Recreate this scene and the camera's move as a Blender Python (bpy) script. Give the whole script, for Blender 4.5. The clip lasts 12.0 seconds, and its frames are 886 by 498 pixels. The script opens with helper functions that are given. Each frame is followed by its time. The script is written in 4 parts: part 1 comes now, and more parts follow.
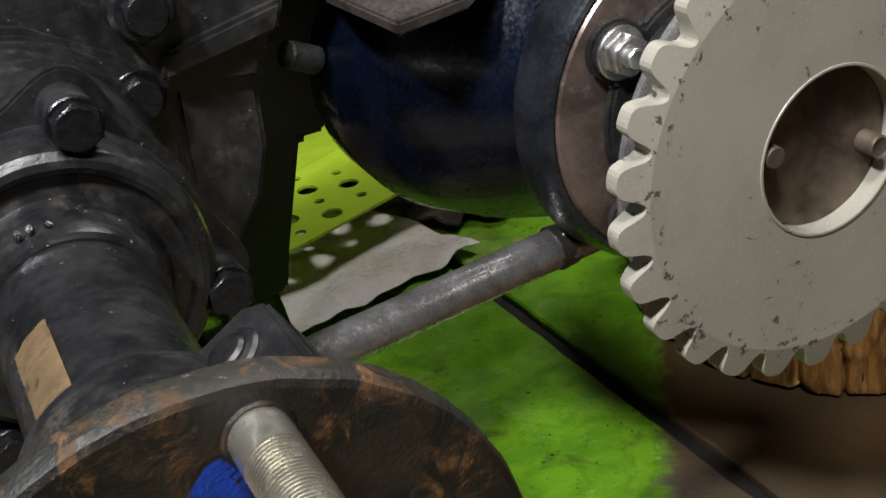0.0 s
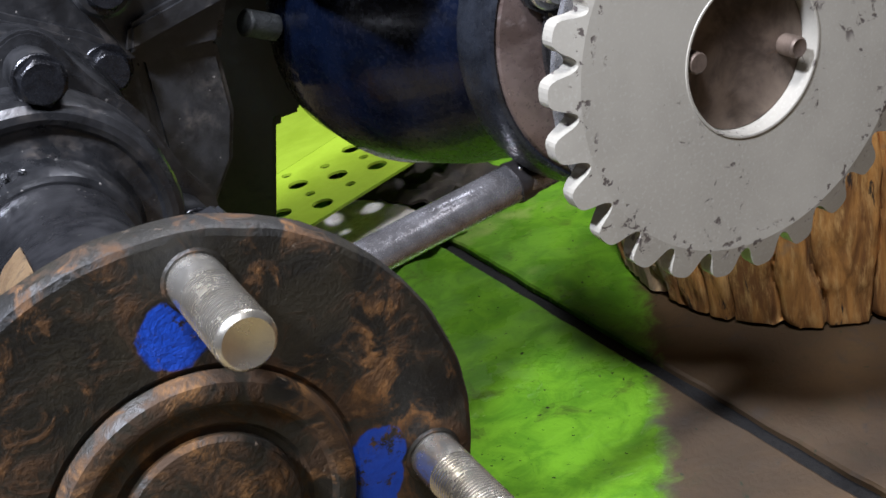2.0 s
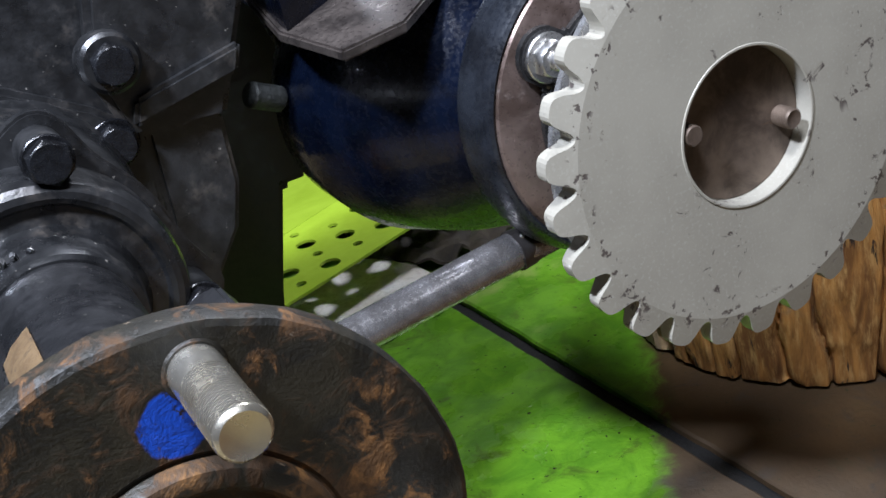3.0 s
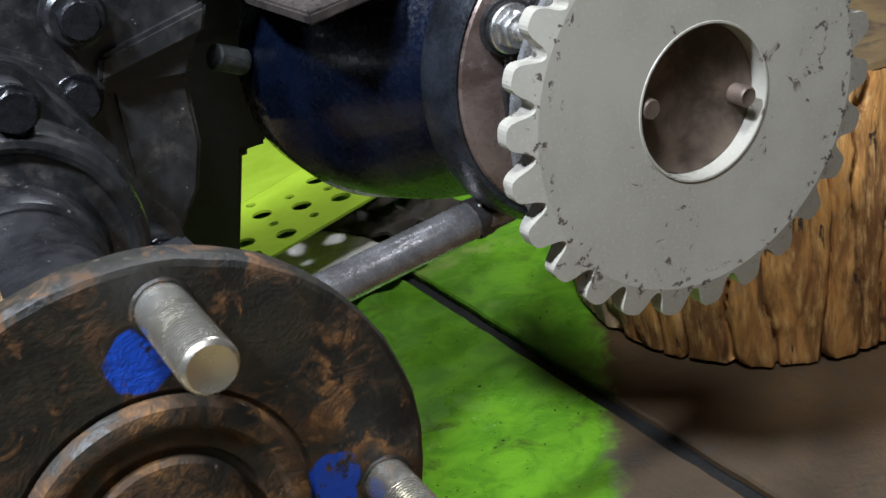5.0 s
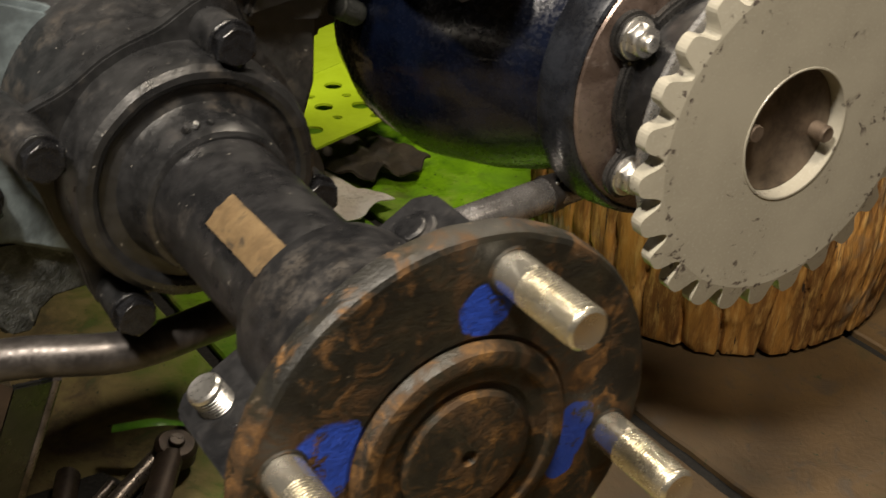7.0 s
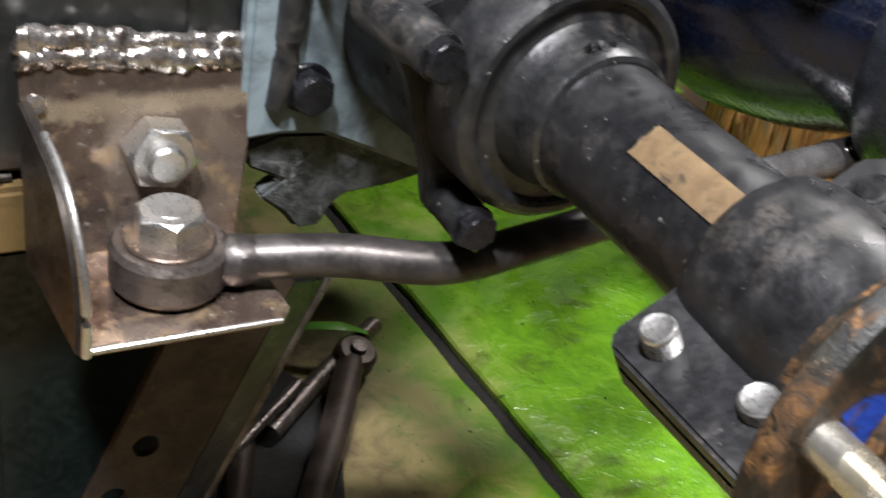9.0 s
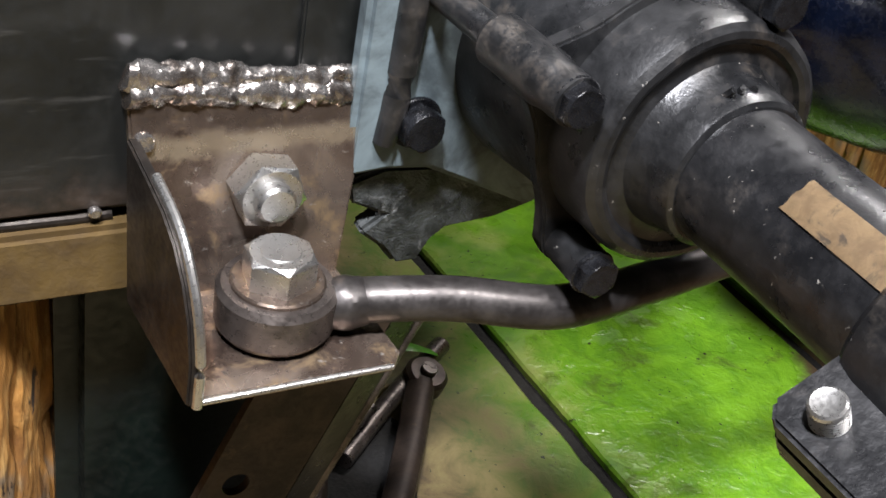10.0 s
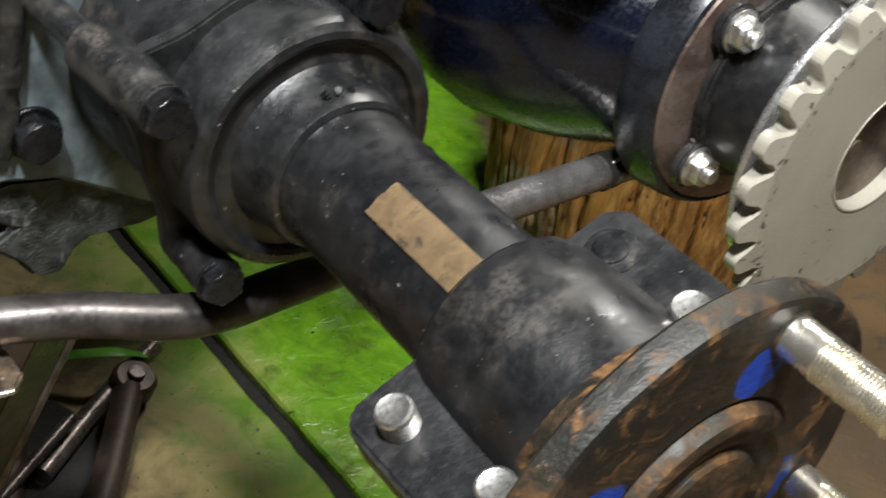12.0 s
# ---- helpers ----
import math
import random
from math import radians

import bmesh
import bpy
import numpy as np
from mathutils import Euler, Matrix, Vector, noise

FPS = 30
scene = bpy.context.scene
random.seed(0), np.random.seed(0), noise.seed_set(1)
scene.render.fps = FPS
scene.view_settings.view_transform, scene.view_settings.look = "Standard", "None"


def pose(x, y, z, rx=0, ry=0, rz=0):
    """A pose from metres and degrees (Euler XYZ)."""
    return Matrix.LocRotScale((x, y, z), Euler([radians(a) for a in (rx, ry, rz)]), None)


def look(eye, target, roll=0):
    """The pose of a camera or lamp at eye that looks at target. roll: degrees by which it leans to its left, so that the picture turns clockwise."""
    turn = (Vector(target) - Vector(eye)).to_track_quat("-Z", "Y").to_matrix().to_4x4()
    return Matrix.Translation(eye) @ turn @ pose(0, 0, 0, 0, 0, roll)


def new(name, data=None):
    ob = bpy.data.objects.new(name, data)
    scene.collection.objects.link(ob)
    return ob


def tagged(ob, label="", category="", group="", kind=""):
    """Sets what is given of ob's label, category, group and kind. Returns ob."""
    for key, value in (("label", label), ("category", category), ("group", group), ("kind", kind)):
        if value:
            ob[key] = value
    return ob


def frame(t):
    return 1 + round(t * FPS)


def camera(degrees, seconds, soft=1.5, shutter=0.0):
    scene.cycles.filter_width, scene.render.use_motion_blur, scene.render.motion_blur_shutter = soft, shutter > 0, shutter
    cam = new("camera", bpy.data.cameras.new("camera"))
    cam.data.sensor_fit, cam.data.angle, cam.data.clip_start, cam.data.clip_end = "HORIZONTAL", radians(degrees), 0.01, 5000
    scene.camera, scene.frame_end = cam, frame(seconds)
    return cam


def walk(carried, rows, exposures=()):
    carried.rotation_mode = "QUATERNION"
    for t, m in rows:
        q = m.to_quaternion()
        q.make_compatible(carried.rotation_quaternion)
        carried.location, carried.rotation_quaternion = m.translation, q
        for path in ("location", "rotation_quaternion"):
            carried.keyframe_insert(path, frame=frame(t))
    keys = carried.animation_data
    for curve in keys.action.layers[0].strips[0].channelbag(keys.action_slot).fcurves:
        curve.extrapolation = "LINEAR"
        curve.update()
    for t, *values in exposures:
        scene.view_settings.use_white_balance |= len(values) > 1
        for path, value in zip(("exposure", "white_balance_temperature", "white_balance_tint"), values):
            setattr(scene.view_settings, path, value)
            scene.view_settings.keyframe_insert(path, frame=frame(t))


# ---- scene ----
cam = camera(40.5, 12.0, 1.5, 0.5)
# Seconds, eye, target, roll
PATH = [
    (0, (0.0, 0.0, 0.56), (-0.0572, 0.8829, 0.094), -7.92),
    (0.3, (-0.0018, -0.0066, 0.5618), (-0.0567, 0.8748, 0.0926), -8.16),
    (0.5, (-0.0032, -0.0114, 0.5633), (-0.0624, 0.8725, 0.0993), -8.46),
    (0.8, (-0.0044, -0.025, 0.5593), (-0.0744, 0.8645, 0.1079), -9.78),
    (1, (-0.0019, -0.0328, 0.5523), (-0.0766, 0.8615, 0.1111), -10.97),
    (1.3, (0.0096, -0.0385, 0.5422), (-0.0657, 0.8572, 0.104), -12.10),
    (1.5, (0.0133, -0.0424, 0.5373), (-0.055, 0.8525, 0.0963), -12.65),
    (1.8, (0.0178, -0.0464, 0.5347), (-0.0502, 0.8446, 0.0857), -12.98),
    (2, (0.0207, -0.0455, 0.5366), (-0.0475, 0.8446, 0.086), -13.04),
    (2.3, (0.0218, -0.0459, 0.5404), (-0.0444, 0.8482, 0.0975), -13.06),
    (2.5, (0.0227, -0.0468, 0.5441), (-0.0446, 0.8505, 0.1078), -13.14),
    (2.8, (0.0251, -0.0473, 0.5449), (-0.0461, 0.8554, 0.1206), -13.58),
    (3, (0.027, -0.0478, 0.5469), (-0.042, 0.8605, 0.1344), -13.46),
    (4.8, (0.0285, -0.0525, 0.541), (-0.0158, 0.8506, 0.1138), -11.69),
    (5, (0.0234, -0.059, 0.5439), (-0.0098, 0.8419, 0.1112), -10.73),
    (5.3, (0.0129, -0.0687, 0.547), (0.0022, 0.8305, 0.1097), -8.73),
    (5.5, (0.0038, -0.0745, 0.5487), (0.0082, 0.8187, 0.0991), -7.39),
    (5.8, (-0.0137, -0.0856, 0.5589), (0.0086, 0.8023, 0.0994), -5.47),
    (6, (-0.0276, -0.0916, 0.5645), (0.0004, 0.7922, 0.0974), -4.25),
    (6.3, (-0.0501, -0.0957, 0.574), (-0.004, 0.7785, 0.0907), -2.70),
    (6.5, (-0.0667, -0.0997, 0.5842), (-0.0061, 0.7751, 0.1035), -1.67),
    (6.7, (-0.0838, -0.1022, 0.5945), (-0.0068, 0.7704, 0.1121), -0.16),
    (8.3, (-0.2202, -0.0962, 0.5765), (-0.0738, 0.7408, 0.0493), 10.92),
    (8.5, (-0.2335, -0.0897, 0.572), (-0.093, 0.7445, 0.0388), 11.34),
    (8.8, (-0.253, -0.0799, 0.5708), (-0.1287, 0.7531, 0.0317), 11.37),
    (9, (-0.2636, -0.0737, 0.5723), (-0.1536, 0.7599, 0.031), 11.13),
    (9.3, (-0.2811, -0.0645, 0.5756), (-0.1831, 0.7717, 0.0359), 10.90),
    (9.5, (-0.2924, -0.0577, 0.577), (-0.1975, 0.7787, 0.0372), 10.98),
    (9.8, (-0.3065, -0.0456, 0.5757), (-0.2078, 0.7841, 0.0263), 11.38),
    (10, (-0.309, -0.0421, 0.5741), (-0.2059, 0.7851, 0.0217), 11.57),
    (10.3, (-0.3071, -0.043, 0.5724), (-0.1893, 0.779, 0.0152), 12.36),
    (10.5, (-0.3018, -0.0434, 0.5725), (-0.1727, 0.7725, 0.0089), 12.82),
    (10.8, (-0.2867, -0.0419, 0.571), (-0.1344, 0.7665, 0.0025), 13.13),
    (11, (-0.2787, -0.0403, 0.5731), (-0.1078, 0.7656, 0.0062), 13.58),
    (11.3, (-0.2594, -0.0352, 0.5796), (-0.0596, 0.7667, 0.0164), 13.89),
    (11.5, (-0.2497, -0.0341, 0.5833), (-0.03, 0.7665, 0.0258), 14.06),
    (12, (-0.2321, -0.035, 0.5954), (0.0225, 0.7651, 0.0523), 13.99),
]
walk(cam, [(t, look(eye, target, roll)) for t, eye, target, roll in PATH],
     exposures=[(0.0, -0.05, 6200, 10), (1.3, -0.02, 6400, 12), (1.8, 0.62, 5600, 17), (3.2, 0.50, 5400, 13), (5.2, 0.36, 5500, 9), (6.0, 0.0, 7000, -2), (6.7, 0.0, 7900, 10), (8.3, 0.72, 6300, 13), (10.0, 0.66, 6100, 14), (10.6, 0.42, 6200, 16), (12.0, 0.38, 6300, 8)])

# ---- light ----
world = bpy.data.worlds.new("world")
scene.world = world
world.use_nodes = True
world.node_tree.nodes["Background"].inputs[0].default_value = (0.008, 0.008, 0.009, 1)


def area_lamp(name, at, target, size, size_y, watts, colour):
    data = bpy.data.lights.new(name, "AREA")
    data.shape, data.size, data.size_y, data.energy, data.color = "RECTANGLE", size, size_y, watts, colour
    ob = new(name, data)
    ob.matrix_world = look(at, target)
    return ob


area_lamp("workshop_lamp", (-0.02, -0.18, 1.80), (0.15, 0.42, 0.25), 0.30, 0.25, 22, (1.0, 0.95, 0.87))
area_lamp("side_lamp", (0.50, 1.35, 1.80), (0.05, 0.60, 0.0), 0.30, 0.25, 14, (1.0, 0.95, 0.87))
area_lamp("work_lamp", (-0.44, -0.14, 1.35), (-0.10, 0.43, 0.30), 0.10, 0.10, 20, (0.98, 0.97, 0.96))

# ---- materials ----


class Nodes:
    """Short names for the nodes of one material."""

    def __init__(self, name):
        self.mat = bpy.data.materials.new(name)
        self.mat.use_nodes = True
        self.tree = self.mat.node_tree
        self.bsdf = self.tree.nodes["Principled BSDF"]
        self.co = self.tree.nodes.new("ShaderNodeTexCoord").outputs["Object"]

    def node(self, kind, **inputs):
        n = self.tree.nodes.new(kind)
        for key, value in inputs.items():
            self.put(n.inputs[key.replace("_", " ")], value)
        return n

    def put(self, socket, value):
        if hasattr(value, "is_output"):
            self.tree.links.new(value, socket)
        elif isinstance(value, tuple) and len(value) == 3 and socket.type == "RGBA":
            socket.default_value = (*value, 1)
        else:
            socket.default_value = value

    def noise(self, scale, detail=4.0, rough=0.6, co=None, warp=0.0):
        n = self.node("ShaderNodeTexNoise", Scale=scale, Detail=detail, Roughness=rough, Distortion=warp)
        self.put(n.inputs["Vector"], co or self.co)
        return n.outputs["Fac"]

    def math(self, op, a, b=0.0, clamp=False):
        n = self.tree.nodes.new("ShaderNodeMath")
        n.operation, n.use_clamp = op, clamp
        self.put(n.inputs[0], a)
        self.put(n.inputs[1], b)
        return n.outputs[0]

    def step(self, value, low, high):
        n = self.tree.nodes.new("ShaderNodeMapRange")
        n.interpolation_type = "SMOOTHSTEP"
        for key, v in (("Value", value), ("From Min", low), ("From Max", high)):
            self.put(n.inputs[key], v)
        return n.outputs[0]

    def mix(self, fac, a, b):
        n = self.tree.nodes.new("ShaderNodeMix")
        n.data_type = "RGBA"
        for i, v in ((0, fac), (6, a), (7, b)):
            self.put(n.inputs[i], v)
        return n.outputs[2]

    def blob(self, centre, radius, wobble, co=None):
        """1 inside a ragged patch round a point, 0 outside."""
        d = self.tree.nodes.new("ShaderNodeVectorMath")
        d.operation = "DISTANCE"
        self.put(d.inputs[0], co or self.co)
        d.inputs[1].default_value = centre
        far = self.math("ADD", d.outputs["Value"], self.math("MULTIPLY", self.math("SUBTRACT", wobble, 0.5), radius * 2.6))
        return self.step(far, radius * 1.06, radius * 0.94)

    def bump(self, height, strength, distance):
        n = self.node("ShaderNodeBump", Strength=strength, Distance=distance, Height=height)
        self.put(self.bsdf.inputs["Normal"], n.outputs[0])

    def done(self, colour, rough, metal=0.0, coat=0.0):
        self.put(self.bsdf.inputs["Base Color"], colour)
        self.put(self.bsdf.inputs["Roughness"], rough)
        self.put(self.bsdf.inputs["Metallic"], metal)
        self.put(self.bsdf.inputs["Coat Weight"], coat)
        return self.mat


def worn(name, base, dark, dust, dust_at=0.6, scale=60.0, rough=(0.35, 0.7), metal=0.0, bump=0.25, size=0.0006, coat=0.0):
    """A worn surface: two base tones, dust or rust in ragged patches, fine grain."""
    n = Nodes(name)
    big, fine = n.noise(scale, 6.0, 0.65, warp=0.4), n.noise(scale * 9, 3.0)
    colour = n.mix(n.step(big, 0.35, 0.65), base, dark)
    patch = n.step(n.noise(scale * 0.6, 8.0, 0.72, warp=0.8), dust_at, dust_at + 0.12)
    colour = n.mix(patch, colour, dust)
    r = n.math("ADD", rough[0], n.math("MULTIPLY", n.math("MAXIMUM", patch, n.step(fine, 0.3, 0.75)), rough[1] - rough[0]))
    n.bump(n.math("ADD", n.math("MULTIPLY", fine, 0.5), big), bump, size)
    return n.done(colour, r, metal, coat)


def cast_iron(name, black, grey, dust, dusty):
    """Greasy cast iron: oily black patches, scuffed grey ones, brown dust in the hollows, pale flecks."""
    n = Nodes(name)
    big, mid, fine = n.noise(22, 5.0, 0.6), n.noise(110, 5.0, 0.62), n.noise(520, 3.0)
    colour = n.mix(n.step(mid, 0.34, 0.72), black, grey)
    dirt = n.math("MULTIPLY", n.step(n.math("ADD", n.math("MULTIPLY", big, 0.6), n.math("MULTIPLY", mid, 0.4)), 0.50 - dusty, 0.66 - dusty), n.step(fine, 0.25, 0.6))
    colour = n.mix(n.math("MULTIPLY", dirt, 0.75), colour, dust)
    fleck = n.step(n.noise(330, 3.0, 0.6), 0.70, 0.74)
    colour = n.mix(fleck, colour, (0.26, 0.245, 0.22))
    oil = n.step(n.noise(38, 5.0, 0.65), 0.40, 0.60)
    rough = n.math("ADD", 0.27, n.math("ADD", n.math("MULTIPLY", oil, 0.16), n.math("MULTIPLY", dirt, 0.22)))
    n.put(n.bsdf.inputs["Specular IOR Level"], 0.9)
    n.bump(n.math("ADD", n.math("MULTIPLY", fine, 0.30), n.math("ADD", n.math("MULTIPLY", n.noise(85, 2.0, 0.5), 0.8), big)), 0.5, 0.0011)
    return n.done(colour, rough, 0.15)


CAST = cast_iron("black_cast_iron", (0.0065, 0.0068, 0.0078), (0.017, 0.017, 0.0185), (0.046, 0.038, 0.030), -0.02)
CASING = cast_iron("greasy_grey_cast_iron", (0.0080, 0.0084, 0.0092), (0.022, 0.0225, 0.024), (0.062, 0.050, 0.038), -0.01)
CAST_GREY = worn("grey_cast_iron", (0.085, 0.092, 0.092), (0.018, 0.02, 0.02), (0.24, 0.245, 0.24), 0.57, 90, (0.35, 0.6), 0.2, 0.9, 0.0020)
GREY_PAINT = worn("blue_grey_paint", (0.21, 0.265, 0.285), (0.075, 0.092, 0.10), (0.022, 0.022, 0.024), 0.57, 26, (0.28, 0.5), 0.1, 0.2, 0.0006)
BLACK_GLOSS = worn("gloss_black_paint", (0.0024, 0.0046, 0.0135), (0.0010, 0.0017, 0.005), (0.009, 0.011, 0.017), 0.66, 40, (0.17, 0.34), 0.0, 0.3, 0.0007, 0.25)
# Dark green-black, taken near black to paint in the unlit void behind the casing
VOID_BLACK = worn("void_black_paint", (0.0022, 0.0034, 0.0034), (0.0011, 0.0015, 0.0015), (0.006, 0.0075, 0.007), 0.64, 30, (0.35, 0.6))
RIM_BLACK = worn("worn_black_rim_paint", (0.020, 0.023, 0.030), (0.008, 0.009, 0.012), (0.10, 0.095, 0.09), 0.64, 50, (0.22, 0.42), 0.2, 0.2, 0.0006)
RING_STEEL = worn("bright_turned_steel", (0.72, 0.72, 0.73), (0.55, 0.54, 0.53), (0.26, 0.21, 0.17), 0.66, 60, (0.22, 0.38), 0.85, 0.1, 0.0003)
FLANGE_STEEL = worn("oily_dark_steel", (0.075, 0.073, 0.072), (0.030, 0.030, 0.031), (0.13, 0.10, 0.075), 0.62, 50, (0.2, 0.42), 0.6, 0.2, 0.0004)
BROWN_RING = worn("browned_pink_steel", (0.23, 0.175, 0.152), (0.10, 0.070, 0.057), (0.30, 0.255, 0.235), 0.60, 45, (0.25, 0.45), 0.6, 0.2, 0.0004)
# Browned steel, darkened to put the cheek's shade into the colour
CHEEK = worn("darkened_browned_steel", (0.055, 0.045, 0.037), (0.02, 0.017, 0.015), (0.13, 0.085, 0.05), 0.62, 34, (0.3, 0.55), 0.6, 0.15, 0.0004)
LEG_BROWN = worn("brown_rusted_angle", (0.065, 0.046, 0.036), (0.028, 0.021, 0.017), (0.12, 0.08, 0.05), 0.6, 40, (0.35, 0.6), 0.5, 0.2, 0.0005)
ROD_STEEL = worn("dull_grey_rod_steel", (0.105, 0.096, 0.092), (0.048, 0.043, 0.041), (0.16, 0.105, 0.07), 0.63, 40, (0.30, 0.52), 0.7, 0.2, 0.0004)
BARE_ROD = worn("bare_grey_steel", (0.34, 0.33, 0.33), (0.19, 0.18, 0.175), (0.15, 0.11, 0.085), 0.62, 50, (0.16, 0.34), 0.75, 0.3, 0.0005)
PATCH_BROWN = worn("dark_brown_matt", (0.035, 0.026, 0.015), (0.016, 0.012, 0.008), (0.07, 0.055, 0.035), 0.6, 30, (0.7, 0.9), 0.0, 0.5, 0.002)
TUBE_STEEL = worn("oiled_steel", (0.17, 0.145, 0.13), (0.07, 0.06, 0.055), (0.05, 0.04, 0.036), 0.60, 45, (0.25, 0.5), 0.75, 0.15, 0.0004)
ZINC = worn("zinc_plate", (0.68, 0.67, 0.65), (0.60, 0.59, 0.57), (0.50, 0.45, 0.38), 0.72, 60, (0.26, 0.36), 0.95, 0.03, 0.0002)
STUD = worn("stud_steel", (0.82, 0.79, 0.70), (0.70, 0.64, 0.50), (0.50, 0.40, 0.26), 0.68, 28, (0.19, 0.30), 0.92, 0.05, 0.0002)
WELD = worn("weld_bead", (0.62, 0.59, 0.56), (0.20, 0.17, 0.15), (0.05, 0.04, 0.035), 0.56, 75, (0.16, 0.34), 0.9, 0.3, 0.0008)
DARK_BOLT = worn("blackened_bolt", (0.016, 0.017, 0.020), (0.008, 0.008, 0.009), (0.085, 0.066, 0.052), 0.62, 110, (0.16, 0.36), 0.3, 0.4, 0.0006)
TAPE = worn("tan_tape", (0.29, 0.20, 0.105), (0.19, 0.125, 0.065), (0.085, 0.065, 0.045), 0.56, 110, (0.5, 0.7), 0.0, 0.2, 0.0003)
RUST_DISC = worn("rusted_steel", (0.19, 0.145, 0.11), (0.065, 0.048, 0.038), (0.24, 0.14, 0.07), 0.6, 34, (0.35, 0.6), 0.4, 0.2, 0.0004)
PLASTIC_GREEN = worn("lime_plastic", (0.42, 0.60, 0.03), (0.36, 0.52, 0.02), (0.5, 0.62, 0.12), 0.64, 14, (0.35, 0.5), 0.0, 0.15, 0.0006)
PALE_SHEET = worn("pale_plastic_film", (0.80, 0.77, 0.74), (0.62, 0.56, 0.50), (0.85, 0.84, 0.82), 0.6, 16, (0.2, 0.45), 0.0, 0.3, 0.002)
WALL = worn("limewashed_wall", (0.10, 0.09, 0.08), (0.07, 0.062, 0.055), (0.045, 0.04, 0.035), 0.62, 2.5, (0.7, 0.9), 0.0, 0.3, 0.004)
WOOD_CUT = worn("cut_wood", (0.115, 0.072, 0.020), (0.070, 0.042, 0.013), (0.035, 0.020, 0.009), 0.56, 24, (0.6, 0.85), 0.0, 0.4, 0.002)
CAN = worn("dark_green_enamel", (0.009, 0.016, 0.013), (0.005, 0.008, 0.007), (0.02, 0.022, 0.018), 0.64, 20, (0.3, 0.6))
LEAF = worn("green_strip", (0.10, 0.30, 0.02), (0.06, 0.2, 0.015), (0.15, 0.35, 0.05), 0.62, 60, (0.4, 0.6))


def sprocket_paint():
    n = Nodes("grey_beige_paint")
    big, mid, fine = n.noise(14, 4.0), n.noise(120, 6.0, 0.7, warp=1.0), n.noise(600, 3.0)
    colour = n.mix(n.step(big, 0.35, 0.65), (0.375, 0.355, 0.295), (0.32, 0.302, 0.25))
    colour = n.mix(n.step(fine, 0.5, 0.75), colour, (0.40, 0.382, 0.325))
    chip = n.math("MULTIPLY", n.step(mid, 0.604, 0.620), n.step(n.noise(26, 3.0), 0.53, 0.58))
    ring = n.tree.nodes.new("ShaderNodeVectorMath")
    ring.operation = "LENGTH"
    flat = n.tree.nodes.new("ShaderNodeMapping")
    flat.inputs["Scale"].default_value = (1, 0, 1)
    n.put(flat.inputs["Vector"], n.co)
    n.put(ring.inputs[0], flat.outputs[0])
    band = n.math("MULTIPLY", n.step(ring.outputs["Value"], 0.080, 0.084), n.step(ring.outputs["Value"], 0.093, 0.089))
    chip = n.math("MAXIMUM", chip, n.math("MULTIPLY", band, n.step(n.noise(190, 4.0, 0.6), 0.585, 0.61)))
    colour = n.mix(chip, colour, (0.10, 0.085, 0.075))
    n.bump(n.math("SUBTRACT", n.math("MULTIPLY", fine, 0.2), chip), 0.3, 0.0005)
    return n.done(colour, 0.36, 0.0, 0.2)


def hub_iron(name, rusty, marked, tone):
    n = Nodes(name)
    big, mid, fine = n.noise(30, 7.0, 0.7, warp=1.2), n.noise(95, 6.0, 0.7, warp=0.8), n.noise(700, 3.0)
    colour = n.mix(n.step(big, 0.35, 0.6), (0.021, 0.018, 0.011), (0.007, 0.0068, 0.0055))
    wide = n.noise(13, 5.0, 0.62, warp=1.6)
    rust = n.step(n.math("ADD", n.math("MULTIPLY", wide, 0.45), n.math("MULTIPLY", mid, 0.55)), 0.515 - rusty, 0.615 - rusty)
    deep = n.step(n.math("ADD", n.math("MULTIPLY", big, 0.65), n.math("MULTIPLY", mid, 0.35)), 0.530 - rusty, 0.640 - rusty)
    colour = n.mix(rust, colour, tuple(0.042 * q for q in tone))
    colour = n.mix(n.math("MULTIPLY", rust, deep), colour, n.mix(n.step(n.noise(160, 4.0), 0.42, 0.66), tuple(0.080 * q for q in tone), tuple(0.20 * q for q in tone)))
    colour = n.mix(n.step(n.noise(210, 5.0, 0.7), 0.66, 0.70), colour, (0.13, 0.10, 0.07))
    blue = 0.0
    for centre, radius in (((0.0070, -0.001, 0.0495), 0.0095), ((0.046, -0.001, -0.006), 0.0075), ((0.0435, -0.001, -0.014), 0.0075), ((0.041, -0.001, -0.022), 0.006), ((-0.0455, -0.001, 0.012), 0.0135), ((-0.006, -0.001, -0.047), 0.012)):
        blue = n.math("MAXIMUM", blue, n.blob(centre, radius, n.math("ADD", 0.32, n.math("MULTIPLY", n.noise(60, 4.0, 0.6), 0.36))))
    blue = n.math("MULTIPLY", blue, n.step(n.noise(110, 7.0, 0.78), 0.60, 0.54))
    if marked:
        colour = n.mix(blue, colour, (0.008, 0.055, 0.42))
    n.bump(n.math("ADD", n.math("MULTIPLY", fine, 0.4), mid), 0.55, 0.0012)
    return n.done(colour, n.math("ADD", 0.50, n.math("MULTIPLY", rust, 0.3)), 0.0)


